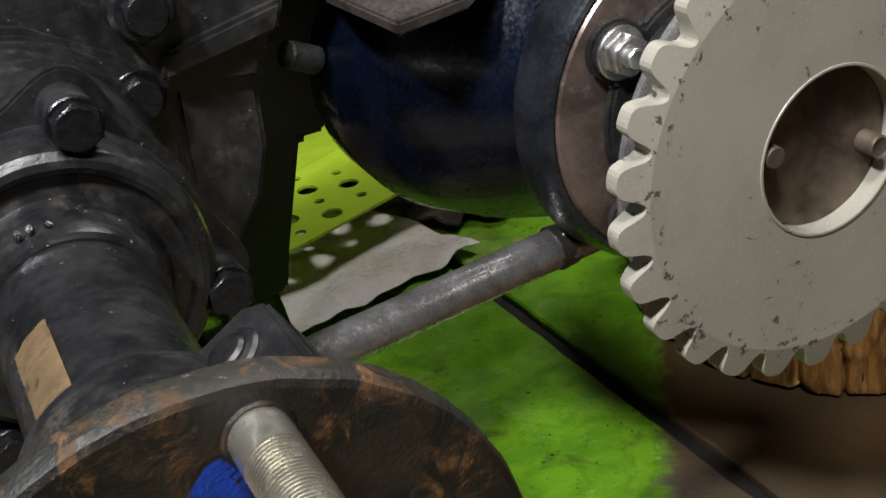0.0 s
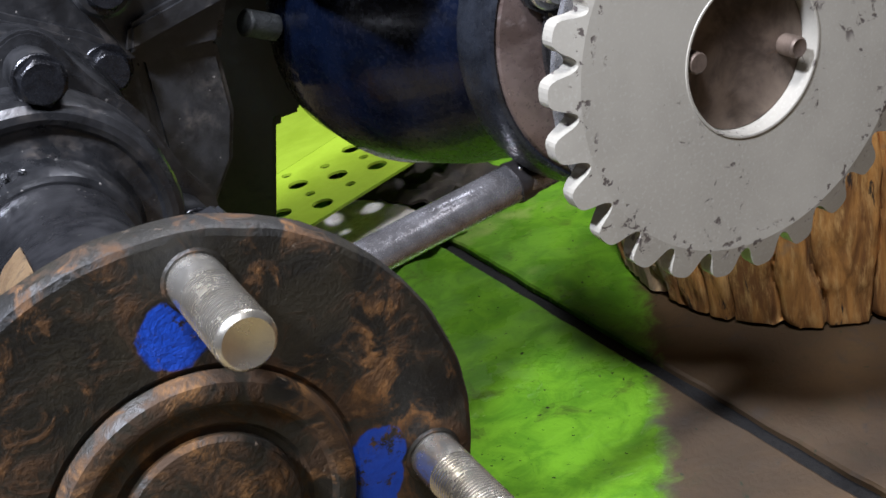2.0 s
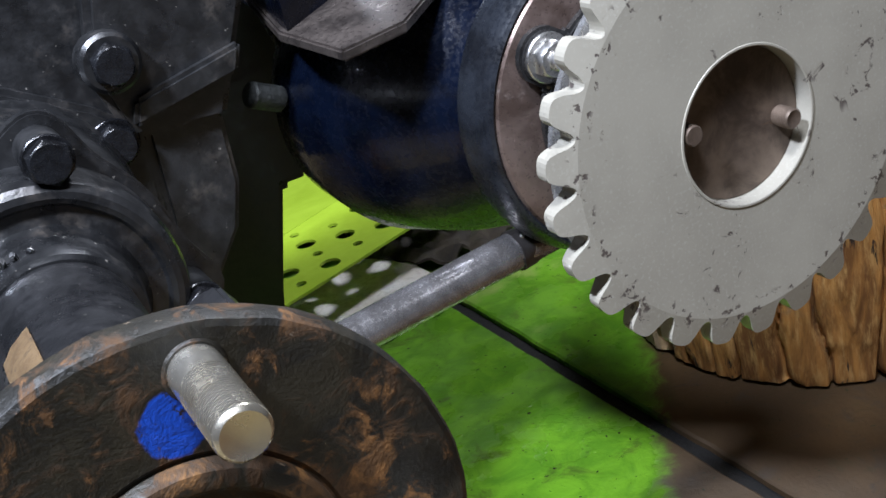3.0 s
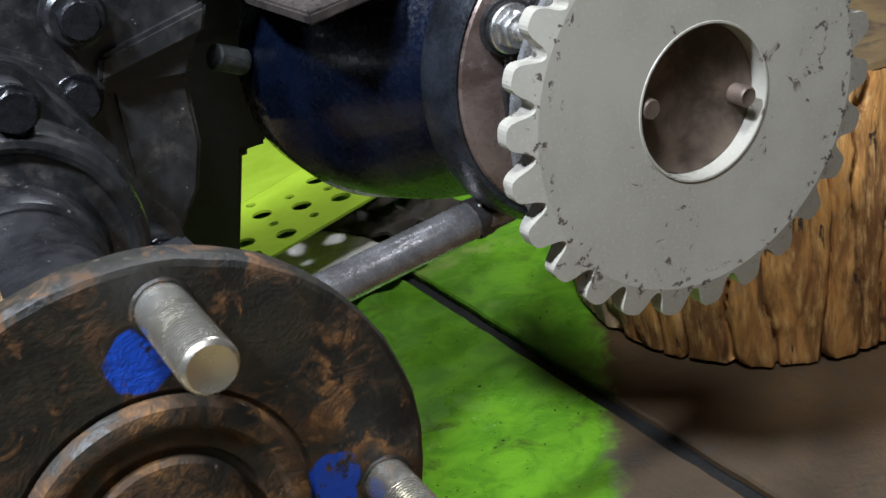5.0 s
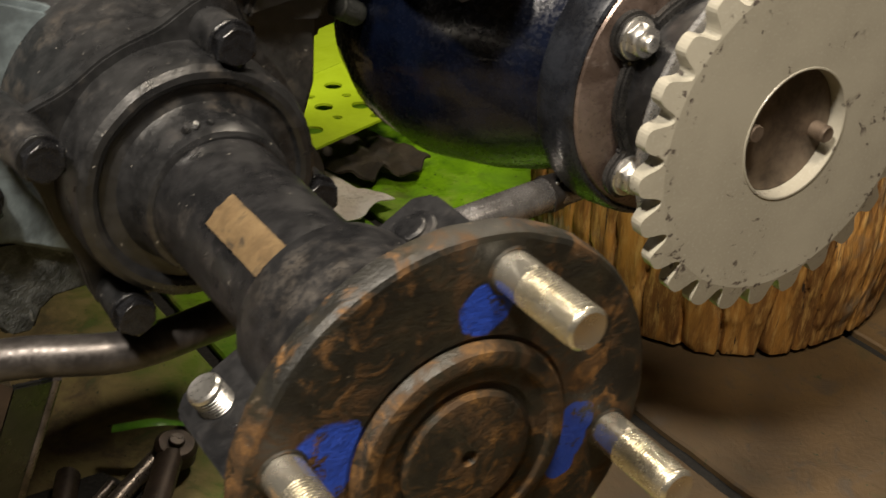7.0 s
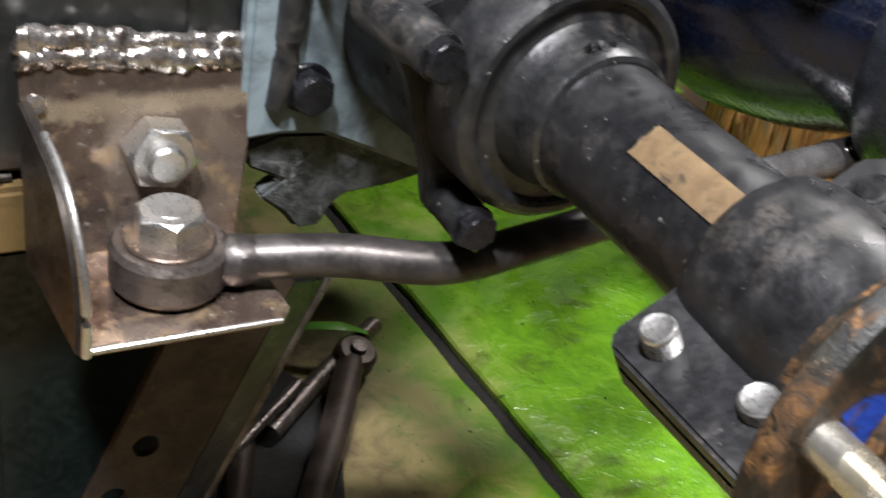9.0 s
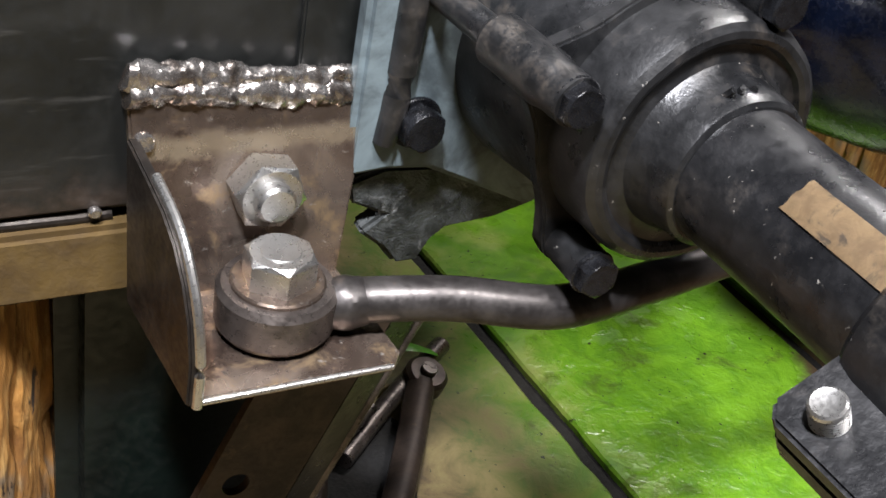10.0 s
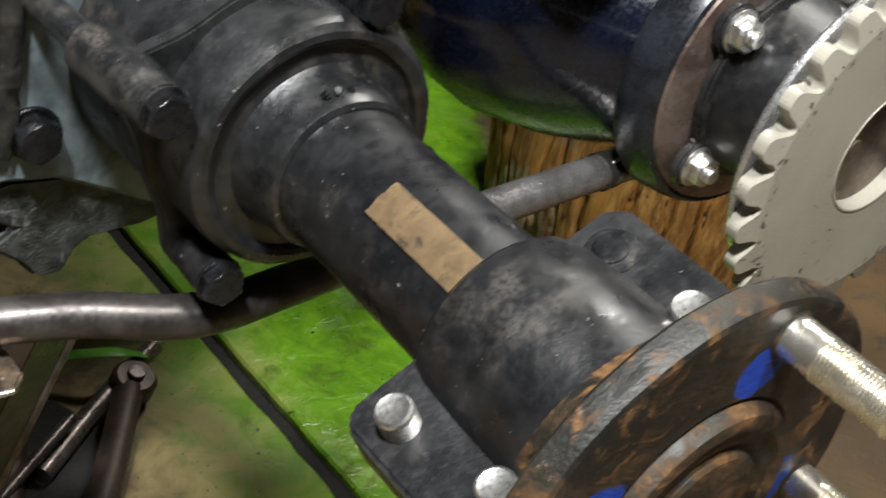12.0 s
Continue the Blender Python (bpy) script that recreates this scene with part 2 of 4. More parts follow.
def bark():
    n = Nodes("pine_bark")
    flow = n.tree.nodes.new("ShaderNodeMapping")
    flow.inputs["Scale"].default_value = (1, 1, 0.18)
    n.put(flow.inputs["Vector"], n.co)
    long, grain = n.noise(45, 6.0, 0.65, flow.outputs[0], 0.6), n.noise(160, 5.0, 0.7, flow.outputs[0])
    colour = n.mix(n.step(long, 0.38, 0.62), (0.19, 0.082, 0.020), (0.50, 0.240, 0.055))
    colour = n.mix(n.step(grain, 0.45, 0.72), colour, (0.60, 0.36, 0.12))
    colour = n.mix(n.step(n.noise(18, 4.0), 0.56, 0.7), colour, (0.22, 0.16, 0.10))
    colour = n.mix(n.step(n.noise(70, 5.0, 0.7, flow.outputs[0], 0.8), 0.60, 0.66), colour, (0.035, 0.022, 0.014))
    pale = n.blob((-0.160, 0.03, 0.035), 0.045, n.noise(40, 4.0, 0.6))
    colour = n.mix(n.math("MULTIPLY", pale, 0.5), colour, (0.36, 0.34, 0.24))
    n.bump(n.math("ADD", long, n.math("MULTIPLY", grain, 0.5)), 0.8, 0.004)
    return n.done(colour, 0.85)


# The frame of the machine: x along the tie rod, y back along the axle, origin in the wheel hub's face
AXLE = pose(-0.0683, 0.191, 0.3585, 0, 0, 26.575)
FLOOR = -0.3585


def floor_slab():
    """Brown slab with a spill of green paint that crosses the joints."""
    n = Nodes("stained_slab")
    place = n.tree.nodes.new("ShaderNodeMapping")
    place.vector_type = "TEXTURE"
    place.inputs["Location"].default_value = AXLE.translation
    place.inputs["Rotation"].default_value = (0, 0, radians(26.575))
    n.put(place.inputs["Vector"], n.tree.nodes.new("ShaderNodeNewGeometry").outputs["Position"])
    co = place.outputs[0]
    axes = n.tree.nodes.new("ShaderNodeSeparateXYZ")
    n.put(axes.inputs[0], co)
    x, y = axes.outputs[0], axes.outputs[1]
    big, mid, fine = n.noise(5, 5.0, 0.6, co), n.noise(30, 6.0, 0.65, co, 0.6), n.noise(260, 4.0, 0.6, co)
    earth = n.mix(n.step(big, 0.35, 0.65), (0.112, 0.066, 0.026), (0.058, 0.036, 0.016))
    pale = n.mix(n.step(mid, 0.35, 0.65), (0.200, 0.160, 0.060), (0.105, 0.068, 0.030))
    earth = n.mix(n.step(n.math("ADD", x, n.math("MULTIPLY", mid, 0.1)), 0.30, 0.20), earth, pale)
    earth = n.mix(n.step(mid, 0.54, 0.68), earth, (0.06, 0.042, 0.026))
    ragged = n.math("MULTIPLY", n.math("SUBTRACT", mid, 0.5), 0.10)
    left = n.step(n.math("ADD", x, n.math("MULTIPLY", ragged, 2.2)), 0.03, 0.20)
    right = n.step(n.math("ADD", n.math("SUBTRACT", x, n.math("MULTIPLY", y, 0.63)), n.math("MULTIPLY", ragged, 0.6)), 0.145, 0.120)
    green = n.math("MULTIPLY", left, right)
    lime = n.mix(n.step(mid, 0.35, 0.65), (0.155, 0.345, 0.013), (0.090, 0.225, 0.009))
    lime = n.mix(n.step(n.noise(70, 7.0, 0.75, co, 0.5), 0.60, 0.70), lime, (0.035, 0.10, 0.008))
    lime = n.mix(n.step(n.noise(9, 5.0, 0.6, co), 0.56, 0.70), lime, (0.26, 0.36, 0.07))
    colour = n.mix(green, earth, lime)
    specks = n.math("MAXIMUM", n.step(n.noise(190, 2.0, 0.5, co), 0.70, 0.74), n.step(n.noise(48, 5.0, 0.7, co, 0.7), 0.67, 0.72))
    colour = n.mix(specks, colour, (0.02, 0.03, 0.01))
    colour = n.mix(n.math("MULTIPLY", n.step(n.noise(17, 6.0, 0.7, co, 0.8), 0.55, 0.68), 0.55), colour, (0.045, 0.040, 0.014))
    pool = n.math("MULTIPLY", green, n.blob((0.26, 0.36, FLOOR), 0.13, n.noise(16, 4.0, 0.6, co), co))
    ripples = n.math("MULTIPLY", pool, n.math("MULTIPLY", n.noise(75, 2.0, 0.5, co), 0.9))
    n.bump(n.math("ADD", n.math("ADD", mid, n.math("MULTIPLY", n.noise(90, 3.0, 0.6, co, 1.5), 0.5)), n.math("ADD", n.math("MULTIPLY", fine, 0.15), ripples)), 0.36, 0.003)
    wet = n.math("MULTIPLY", green, n.step(n.noise(11, 4.0, 0.6, co), 0.44, 0.58))
    return n.done(colour, n.math("ADD", n.math("ADD", 0.62, n.math("MULTIPLY", green, -0.20)), n.math("MULTIPLY", n.math("MAXIMUM", wet, pool), -0.20)))


def frame_paint():
    """Black paint, scuffed here and there, burnt brown round the welded bracket."""
    n = Nodes("scuffed_black_steel")
    big, fine = n.noise(16, 6.0, 0.65, warp=0.6), n.noise(240, 4.0)
    colour = n.mix(n.step(big, 0.38, 0.62), (0.0085, 0.0095, 0.0090), (0.020, 0.021, 0.020))
    streak = n.tree.nodes.new("ShaderNodeMapping")
    streak.inputs["Rotation"].default_value = (0, radians(58), 0)
    streak.inputs["Scale"].default_value = (0.12, 1, 1)
    n.put(streak.inputs["Vector"], n.co)
    scuff = n.step(n.noise(70, 5.0, 0.62, streak.outputs[0]), 0.60, 0.70)
    colour = n.mix(n.math("MULTIPLY", scuff, 0.35), colour, (0.11, 0.107, 0.10))
    axes = n.tree.nodes.new("ShaderNodeSeparateXYZ")
    n.put(axes.inputs[0], n.co)
    high = n.math("ADD", axes.outputs[2], n.math("MULTIPLY", n.math("SUBTRACT", big, 0.5), 0.05))
    burnt = n.math("MULTIPLY", n.step(high, -0.045, -0.075), n.step(n.noise(45, 5.0, 0.65), 0.35, 0.65))
    colour = n.mix(burnt, colour, n.mix(n.step(fine, 0.3, 0.8), (0.060, 0.042, 0.034), (0.10, 0.076, 0.062)))
    n.bump(n.math("ADD", big, n.math("MULTIPLY", fine, 0.3)), 0.25, 0.0007)
    return n.done(colour, n.math("ADD", 0.34, n.math("MULTIPLY", n.step(fine, 0.35, 0.7), 0.18)), 0.0)


def heated_steel():
    """Bare steel browned by welding: straw and purple patches, dark soot, bright rubbed spots, a painted highlight
    band.
    """
    n = Nodes("browned_steel")
    wide, mid, fine = n.noise(17, 4.0, 0.6, warp=0.9), n.noise(60, 5.0, 0.65, warp=0.4), n.noise(420, 3.0)
    colour = n.mix(n.step(wide, 0.36, 0.62), (0.40, 0.325, 0.265), (0.17, 0.125, 0.10))
    colour = n.mix(n.step(mid, 0.52, 0.68), colour, (0.47, 0.345, 0.215))
    colour = n.mix(n.math("MULTIPLY", n.step(n.noise(34, 5.0, 0.7), 0.56, 0.66), 0.85), colour, (0.075, 0.052, 0.042))
    colour = n.mix(n.step(n.noise(150, 4.0, 0.65), 0.64, 0.70), colour, (0.62, 0.57, 0.52))
    axes = n.tree.nodes.new("ShaderNodeSeparateXYZ")
    n.put(axes.inputs[0], n.co)
    high = n.math("ADD", axes.outputs[2], n.math("MULTIPLY", n.math("SUBTRACT", mid, 0.5), 0.014))
    # Blurred highlight across the upper plate, painted as a pale level band
    band = n.math("MULTIPLY", n.step(high, -0.044, -0.039), n.step(high, -0.030, -0.035))
    colour = n.mix(n.math("MULTIPLY", band, 0.7), colour, (0.60, 0.50, 0.36))
    soot = n.math("MULTIPLY", n.step(high, -0.034, -0.029), n.step(wide, 0.60, 0.42))
    colour = n.mix(n.math("MULTIPLY", soot, 0.8), colour, (0.085, 0.062, 0.05))
    n.bump(n.math("ADD", n.math("MULTIPLY", wide, 1.2), n.math("ADD", n.math("MULTIPLY", mid, 0.6), n.math("MULTIPLY", fine, 0.12))), 0.35, 0.0014)
    return n.done(colour, n.math("ADD", 0.20, n.math("MULTIPLY", n.step(mid, 0.35, 0.7), 0.20)), 0.8)


FRAME_BLACK, BRACKET = frame_paint(), heated_steel()
SPROCKET_PAINT, BARK, SLAB = sprocket_paint(), bark(), floor_slab()
HUB, HUB_RUST = hub_iron("rusty_hub_iron", 0.042, True, (1.10, 0.52, 0.14)), hub_iron("rusted_hub_boss", 0.070, False, (0.95, 0.46, 0.12))
DIRT = worn("black_dirt", (0.011, 0.010, 0.008), (0.006, 0.0055, 0.005), (0.025, 0.02, 0.014), 0.6, 30, (0.8, 0.95), 0.0, 0.6, 0.004)

# ---- shapes ----


def lathe(profile, seg=64, closed=True):
    """Revolves (y, r) pairs round the y axis."""
    bm = bmesh.new()
    rings = []
    for y, r in profile:
        if r < 1e-6:
            rings.append([bm.verts.new((0, y, 0))])
        else:
            rings.append([bm.verts.new((r * math.cos(2 * math.pi * i / seg), y, r * math.sin(2 * math.pi * i / seg))) for i in range(seg)])
    for a, b in zip(rings, rings[1:]):
        for i in range(seg):
            j = (i + 1) % seg
            loop = [a[i % len(a)], a[j % len(a)], b[j % len(b)], b[i % len(b)]]
            loop = [v for k, v in enumerate(loop) if v not in loop[:k]]
            if len(loop) > 2:
                bm.faces.new(loop)
    for ring in (rings[0], rings[-1]):
        if len(ring) > 1 and closed:
            bm.faces.new(ring)
    bmesh.ops.recalc_face_normals(bm, faces=bm.faces)
    return bm


def soften(bm, width, segments=2, angle=40):
    edges = [e for e in bm.edges if len(e.link_faces) == 2 and e.calc_face_angle(0) > radians(angle)]
    bmesh.ops.bevel(bm, geom=edges, offset=width, segments=segments, affect="EDGES", clamp_overlap=True)
    return bm


def box(x0, x1, y0, y1, z0, z1, bevel=0.002):
    bm = bmesh.new()
    bmesh.ops.create_cube(bm, size=1)
    for v in bm.verts:
        v.co = Vector(((x0 + x1) / 2 + v.co.x * (x1 - x0), (y0 + y1) / 2 + v.co.y * (y1 - y0), (z0 + z1) / 2 + v.co.z * (z1 - z0)))
    return soften(bm, bevel) if bevel else bm


def prism(outline, y0, y1, bevel=0.002):
    """Extrudes an outline of (x, z) pairs from y0 to y1."""
    bm = bmesh.new()
    front = [bm.verts.new((x, y0, z)) for x, z in outline]
    back = [bm.verts.new((x, y1, z)) for x, z in outline]
    bm.faces.new(front)
    bm.faces.new(back[::-1])
    for i in range(len(outline)):
        j = (i + 1) % len(outline)
        bm.faces.new((front[i], back[i], back[j], front[j]))
    bmesh.ops.recalc_face_normals(bm, faces=bm.faces)
    return soften(bm, bevel) if bevel else bm


def smooth_line(points, steps=8):
    """A Catmull-Rom line through the points."""
    p = [Vector(q) for q in points]
    p = [2 * p[0] - p[1]] + p + [2 * p[-1] - p[-2]]
    out = []
    for a, b, c, d in zip(p, p[1:], p[2:], p[3:]):
        for i in range(steps):
            t = i / steps
            out.append(0.5 * (2 * b + (c - a) * t + (2 * a - 5 * b + 4 * c - d) * t * t + (3 * b - a - 3 * c + d) * t ** 3))
    return out + [p[-2]]


def sweep(points, radius, seg=20, steps=8, squash=None, rough=0.0):
    """A round bar along a line; squash(t) scales its height."""
    line = smooth_line(points, steps)
    bm, rings = bmesh.new(), []
    for k, q in enumerate(line):
        way = (line[min(k + 1, len(line) - 1)] - line[max(k - 1, 0)]).normalized()
        side = way.cross(Vector((0, 0, 1)))
        side = Vector((1, 0, 0)) if side.length < 0.05 else side.normalized()
        up, t = side.cross(way), k / (len(line) - 1)
        r = radius(t) if callable(radius) else radius
        s = squash(t) if squash else 1.0
        ring = []
        for i in range(seg):
            a = 2 * math.pi * i / seg
            g = r * (1 + rough * noise.noise(Vector((q.x * 90 + i, q.y * 90, q.z * 90))))
            ring.append(bm.verts.new(q + side * g * math.cos(a) + up * g * s * math.sin(a)))
        rings.append(ring)
    for a, b in zip(rings, rings[1:]):
        for i in range(seg):
            bm.faces.new((a[i], a[(i + 1) % seg], b[(i + 1) % seg], b[i]))
    bm.faces.new(rings[0][::-1])
    bm.faces.new(rings[-1])
    bmesh.ops.recalc_face_normals(bm, faces=bm.faces)
    return bm


def hexagon(flats, height, chamfer=0.12):
    """A bolt head or nut that stands on z = 0: six flats, turned top."""
    r, bm = flats / math.sqrt(3), bmesh.new()
    corner = [(r * math.cos(radians(30 + 60 * i)), r * math.sin(radians(30 + 60 * i))) for i in range(6)]
    low = [bm.verts.new((x, y, 0)) for x, y in corner]
    top = [bm.verts.new((x, y, height * 0.86)) for x, y in corner]
    cap = [bm.verts.new((flats * 0.47 * math.cos(radians(15 * i)), flats * 0.47 * math.sin(radians(15 * i)), height)) for i in range(24)]
    for i in range(6):
        j = (i + 1) % 6
        bm.faces.new((low[i], low[j], top[j], top[i]))
        rim = [cap[(2 + 4 * i + k) % 24] for k in range(5)]
        for k in range(2):
            bm.faces.new((top[i], rim[k + 1], rim[k]))
            bm.faces.new((top[j], rim[4 - k], rim[3 - k]))
        bm.faces.new((top[i], top[j], rim[2]))
    bm.faces.new(low[::-1])
    bm.faces.new(cap)
    bmesh.ops.recalc_face_normals(bm, faces=bm.faces)
    return bm


def thread(radius, length, pitch=0.0015, plain=0.0):
    """A threaded end that stands on z = 0."""
    profile = [(0, 0), (0, radius)]
    y = plain
    if plain:
        profile.append((plain, radius))
    while y < length - pitch * 1.5:
        profile += [(y + pitch * 0.25, radius * 0.925), (y + pitch * 0.75, radius * 0.995), (y + pitch, radius * 0.995)]
        y += pitch
    profile += [(length - 0.0008, radius * 0.95), (length, radius * 0.82), (length - 0.0004, radius * 0.5), (length - 0.0006, 0)]
    bm = lathe(profile, 28)
    bmesh.ops.transform(bm, matrix=pose(0, 0, 0, 90), verts=bm.verts)
    return bm


def rod(radius, length, bevel=0.0006, seg=28):
    """A plain round that stands on z = 0."""
    bm = lathe([(0, 0), (0, radius), (length - bevel, radius), (length, radius - bevel), (length, 0)], seg)
    bmesh.ops.transform(bm, matrix=pose(0, 0, 0, 90), verts=bm.verts)
    return bm


def roughen(bm, amount, scale):
    for v in bm.verts:
        v.co += Vector(noise.noise_vector(v.co * scale)) * amount
    return bm


# ---- things and parts ----


def thing(name, label, category, m=None, group="", kind=""):
    ob = new(name)
    ob.empty_display_size = 0.02
    ob.matrix_world = AXLE @ (m or Matrix())
    return tagged(ob, label, category, group, kind)


def part(name, bm, material, parent, label="", m=None, sharp=26):
    me = bpy.data.meshes.new(name)
    bm.to_mesh(me)
    bm.free()
    me.materials.append(material)
    me.shade_smooth()
    me.set_sharp_from_angle(angle=radians(sharp))
    ob = new(name, me)
    ob.parent = parent
    ob.matrix_parent_inverse = Matrix()
    ob.matrix_basis = m or Matrix()
    return tagged(ob, label) if label else ob


def solid(name, bm, material, label, category, m=None, group="", kind="", sharp=35):
    """A thing of one mesh, placed in the machine's frame."""
    ob = part(name, bm, material, None, "", AXLE @ (m or Matrix()), sharp)
    return tagged(ob, label, category, group, kind)


def toward(x, y, z):
    """A pose whose z axis points out along the axle, to the wheel side."""
    return pose(x, y, z, 90, 0, 0)


# ---- the room ----
def room():
    def slab_box(name, x0, x1, y0, y1, z0, z1, material, label, category):
        return solid(name, box(x0, x1, y0, y1, FLOOR + z0, FLOOR + z1, 0), material, label, category, kind="structure")
    ground = slab_box("floor", -2.2, 2.4, -1.8, 3.0, -0.06, -0.0065, DIRT, "dirt-filled bed of the brown workshop floor", "floor")
    slab_box("wall_north", -2.3, 2.5, 3.0, 3.1, -0.06, 2.5, WALL, "dingy limewashed workshop wall", "wall")
    slab_box("wall_south", -2.3, 2.5, -1.9, -1.8, -0.06, 2.5, WALL, "dingy limewashed workshop wall", "wall")
    slab_box("wall_west", -2.3, -2.2, -1.8, 3.0, -0.06, 2.5, WALL, "dingy limewashed workshop wall", "wall")
    slab_box("wall_east", 2.4, 2.5, -1.8, 3.0, -0.06, 2.5, WALL, "dingy limewashed workshop wall", "wall")
    slab_box("ceiling", -2.3, 2.5, -1.9, 3.1, 2.5, 2.6, WALL, "plain plastered workshop ceiling", "ceiling")
    return ground


GROUND = room()


# ---- wheel hub ----
def wheel_hub():
    hub = thing("wheel_hub", "rusty black wheel hub with four bright studs and blue marks", "wheel hub", pose(0, 0, -0.001))
    bm = lathe([(0.0115, 0.0), (0.0115, 0.070), (0.0108, 0.0732), (0.0092, 0.0748), (0.003, 0.0748), (0.0008, 0.0738), (0.0, 0.0722), (0.0, 0.060), (0.0, 0.050), (0.0, 0.0405), (0.0008, 0.0395), (0.0008, 0.0), ], 128)
    for v in bm.verts:
        a, r = math.atan2(v.co.z, v.co.x), math.hypot(v.co.x, v.co.z)
        if r > 0.068:
            k = 1 + 0.006 * noise.noise(Vector((math.cos(a) * 9, math.sin(a) * 9, v.co.y * 200)))
            v.co.x, v.co.z = v.co.x * k, v.co.z * k
    part("flange", bm, HUB, hub)
    part("boss", lathe([(0.002, 0.0), (0.002, 0.0390), (-0.002, 0.0385), (-0.0042, 0.0372), (-0.0050, 0.0345), (-0.0047, 0.0325), (-0.0035, 0.0310), (-0.0032, 0.0262), (-0.0022, 0.0250), (-0.002, 0.0)], 96), HUB_RUST, hub)
    part("shaft_end", lathe([(0.0, 0.0), (0.0, 0.0232), (-0.0040, 0.0232), (-0.0050, 0.0220), (-0.0054, 0.0190), (-0.0054, 0.0032), (-0.0036, 0.0016), (-0.0032, 0.0)], 72), HUB_RUST, hub, "brown rusted shaft end with a centre dimple")
    part("neck", lathe([(0.0105, 0.0), (0.0105, 0.050), (0.018, 0.044), (0.034, 0.040), (0.034, 0.0)], 64), HUB, hub)
    for k in range(4):
        a = radians(76.1 + 90 * k)
        x, z = 0.0619 * math.cos(a), 0.0619 * math.sin(a)
        part("stud", thread(0.0070, 0.0375, 0.0012, 0.012), STUD, hub, "bright threaded wheel stud", toward(x, 0.0005, z))
        part("collar", rod(0.0082, 0.0012), HUB, hub, "", toward(x, 0.0005, z))


wheel_hub()


# ---- axle ----
def axle_tube():
    tube = thing("axle_tube", "black painted axle tube with a tan tape patch", "axle")
    part("tube", lathe([(0.028, 0.0), (0.028, 0.0285), (0.09, 0.0295), (0.150, 0.0295), (0.186, 0.0300), (0.192, 0.0300), (0.192, 0.0)], 64), CAST, tube)
    bm, cols = bmesh.new(), []
    for i in range(9):
        a = radians(115 + 29 * i / 8)
        col = []
        for j in range(7):
            y = 0.088 + 0.054 * j / 6 + 0.0004 * math.sin(i * 1.7)
            r = 0.0298 + 0.0007 + 0.0003 * noise.noise(Vector((i * 0.7, j * 0.9, 0)))
            col.append(bm.verts.new((r * math.cos(a), y, r * math.sin(a))))
        cols.append(col)
    for a, b in zip(cols, cols[1:]):
        for j in range(6):
            bm.faces.new((a[j], b[j], b[j + 1], a[j + 1]))
    bmesh.ops.solidify(bm, geom=bm.faces[:], thickness=0.0006)
    part("tape_patch", bm, TAPE, tube, "scuffed tan tape patch")


axle_tube()


def clamp_plate(outline, z0, z1):
    """A level plate with an outline of (x, y) pairs."""
    bm = bmesh.new()
    low = [bm.verts.new((x, y, z0)) for x, y in outline]
    top = [bm.verts.new((x, y, z1)) for x, y in outline]
    bm.faces.new(low)
    bm.faces.new(top)
    for i in range(len(outline)):
        j = (i + 1) % len(outline)
        bm.faces.new((low[i], low[j], top[j], top[i]))
    bmesh.ops.recalc_face_normals(bm, faces=bm.faces)
    return bm


def bearing_clamp():
    clamp = thing("bearing_clamp", "black cast two-piece bearing clamp bolted round the axle tube", "clamp", pose(0, 0, 0, 0, -30, 0))
    wing = [(-0.0625, 0.0175), (-0.0635, 0.084), (-0.058, 0.090), (0.050, 0.092), (0.0565, 0.086), (0.0565, 0.0175)]
    part("upper_plate", soften(clamp_plate(wing, 0.0050, 0.0145), 0.0015), CAST, clamp)
    part("lower_plate", soften(clamp_plate(wing, -0.0060, 0.0044), 0.0012), CAST, clamp)
    part("barrel", lathe([(0.018, 0.0), (0.018, 0.040), (0.06, 0.0395), (0.080, 0.0385), (0.0875, 0.0368), (0.0905, 0.034), (0.0918, 0.0)], 72), CAST, clamp)
    for x, y, tall in ((-0.050, 0.0727, 0.0110), (-0.0420, 0.033, 0.0075), (0.0385, 0.037, 0.0110)):
        part("bolt", thread(0.0066, tall, 0.0013), ZINC, clamp, "bright zinc bolt end", pose(x, y, 0.0140))
    part("bolt_boss", rod(0.0095, 0.0022, 0.001), CAST, clamp, "", pose(0.040, 0.076, 0.0140))
    part("bolt_boss", rod(0.0062, 0.0042, 0.001), CAST, clamp, "", pose(0.040, 0.076, 0.0140))


bearing_clamp()


# ---- final drive casing ----
BOSSES = (72.6, 159.5, 239.0, -20.0)


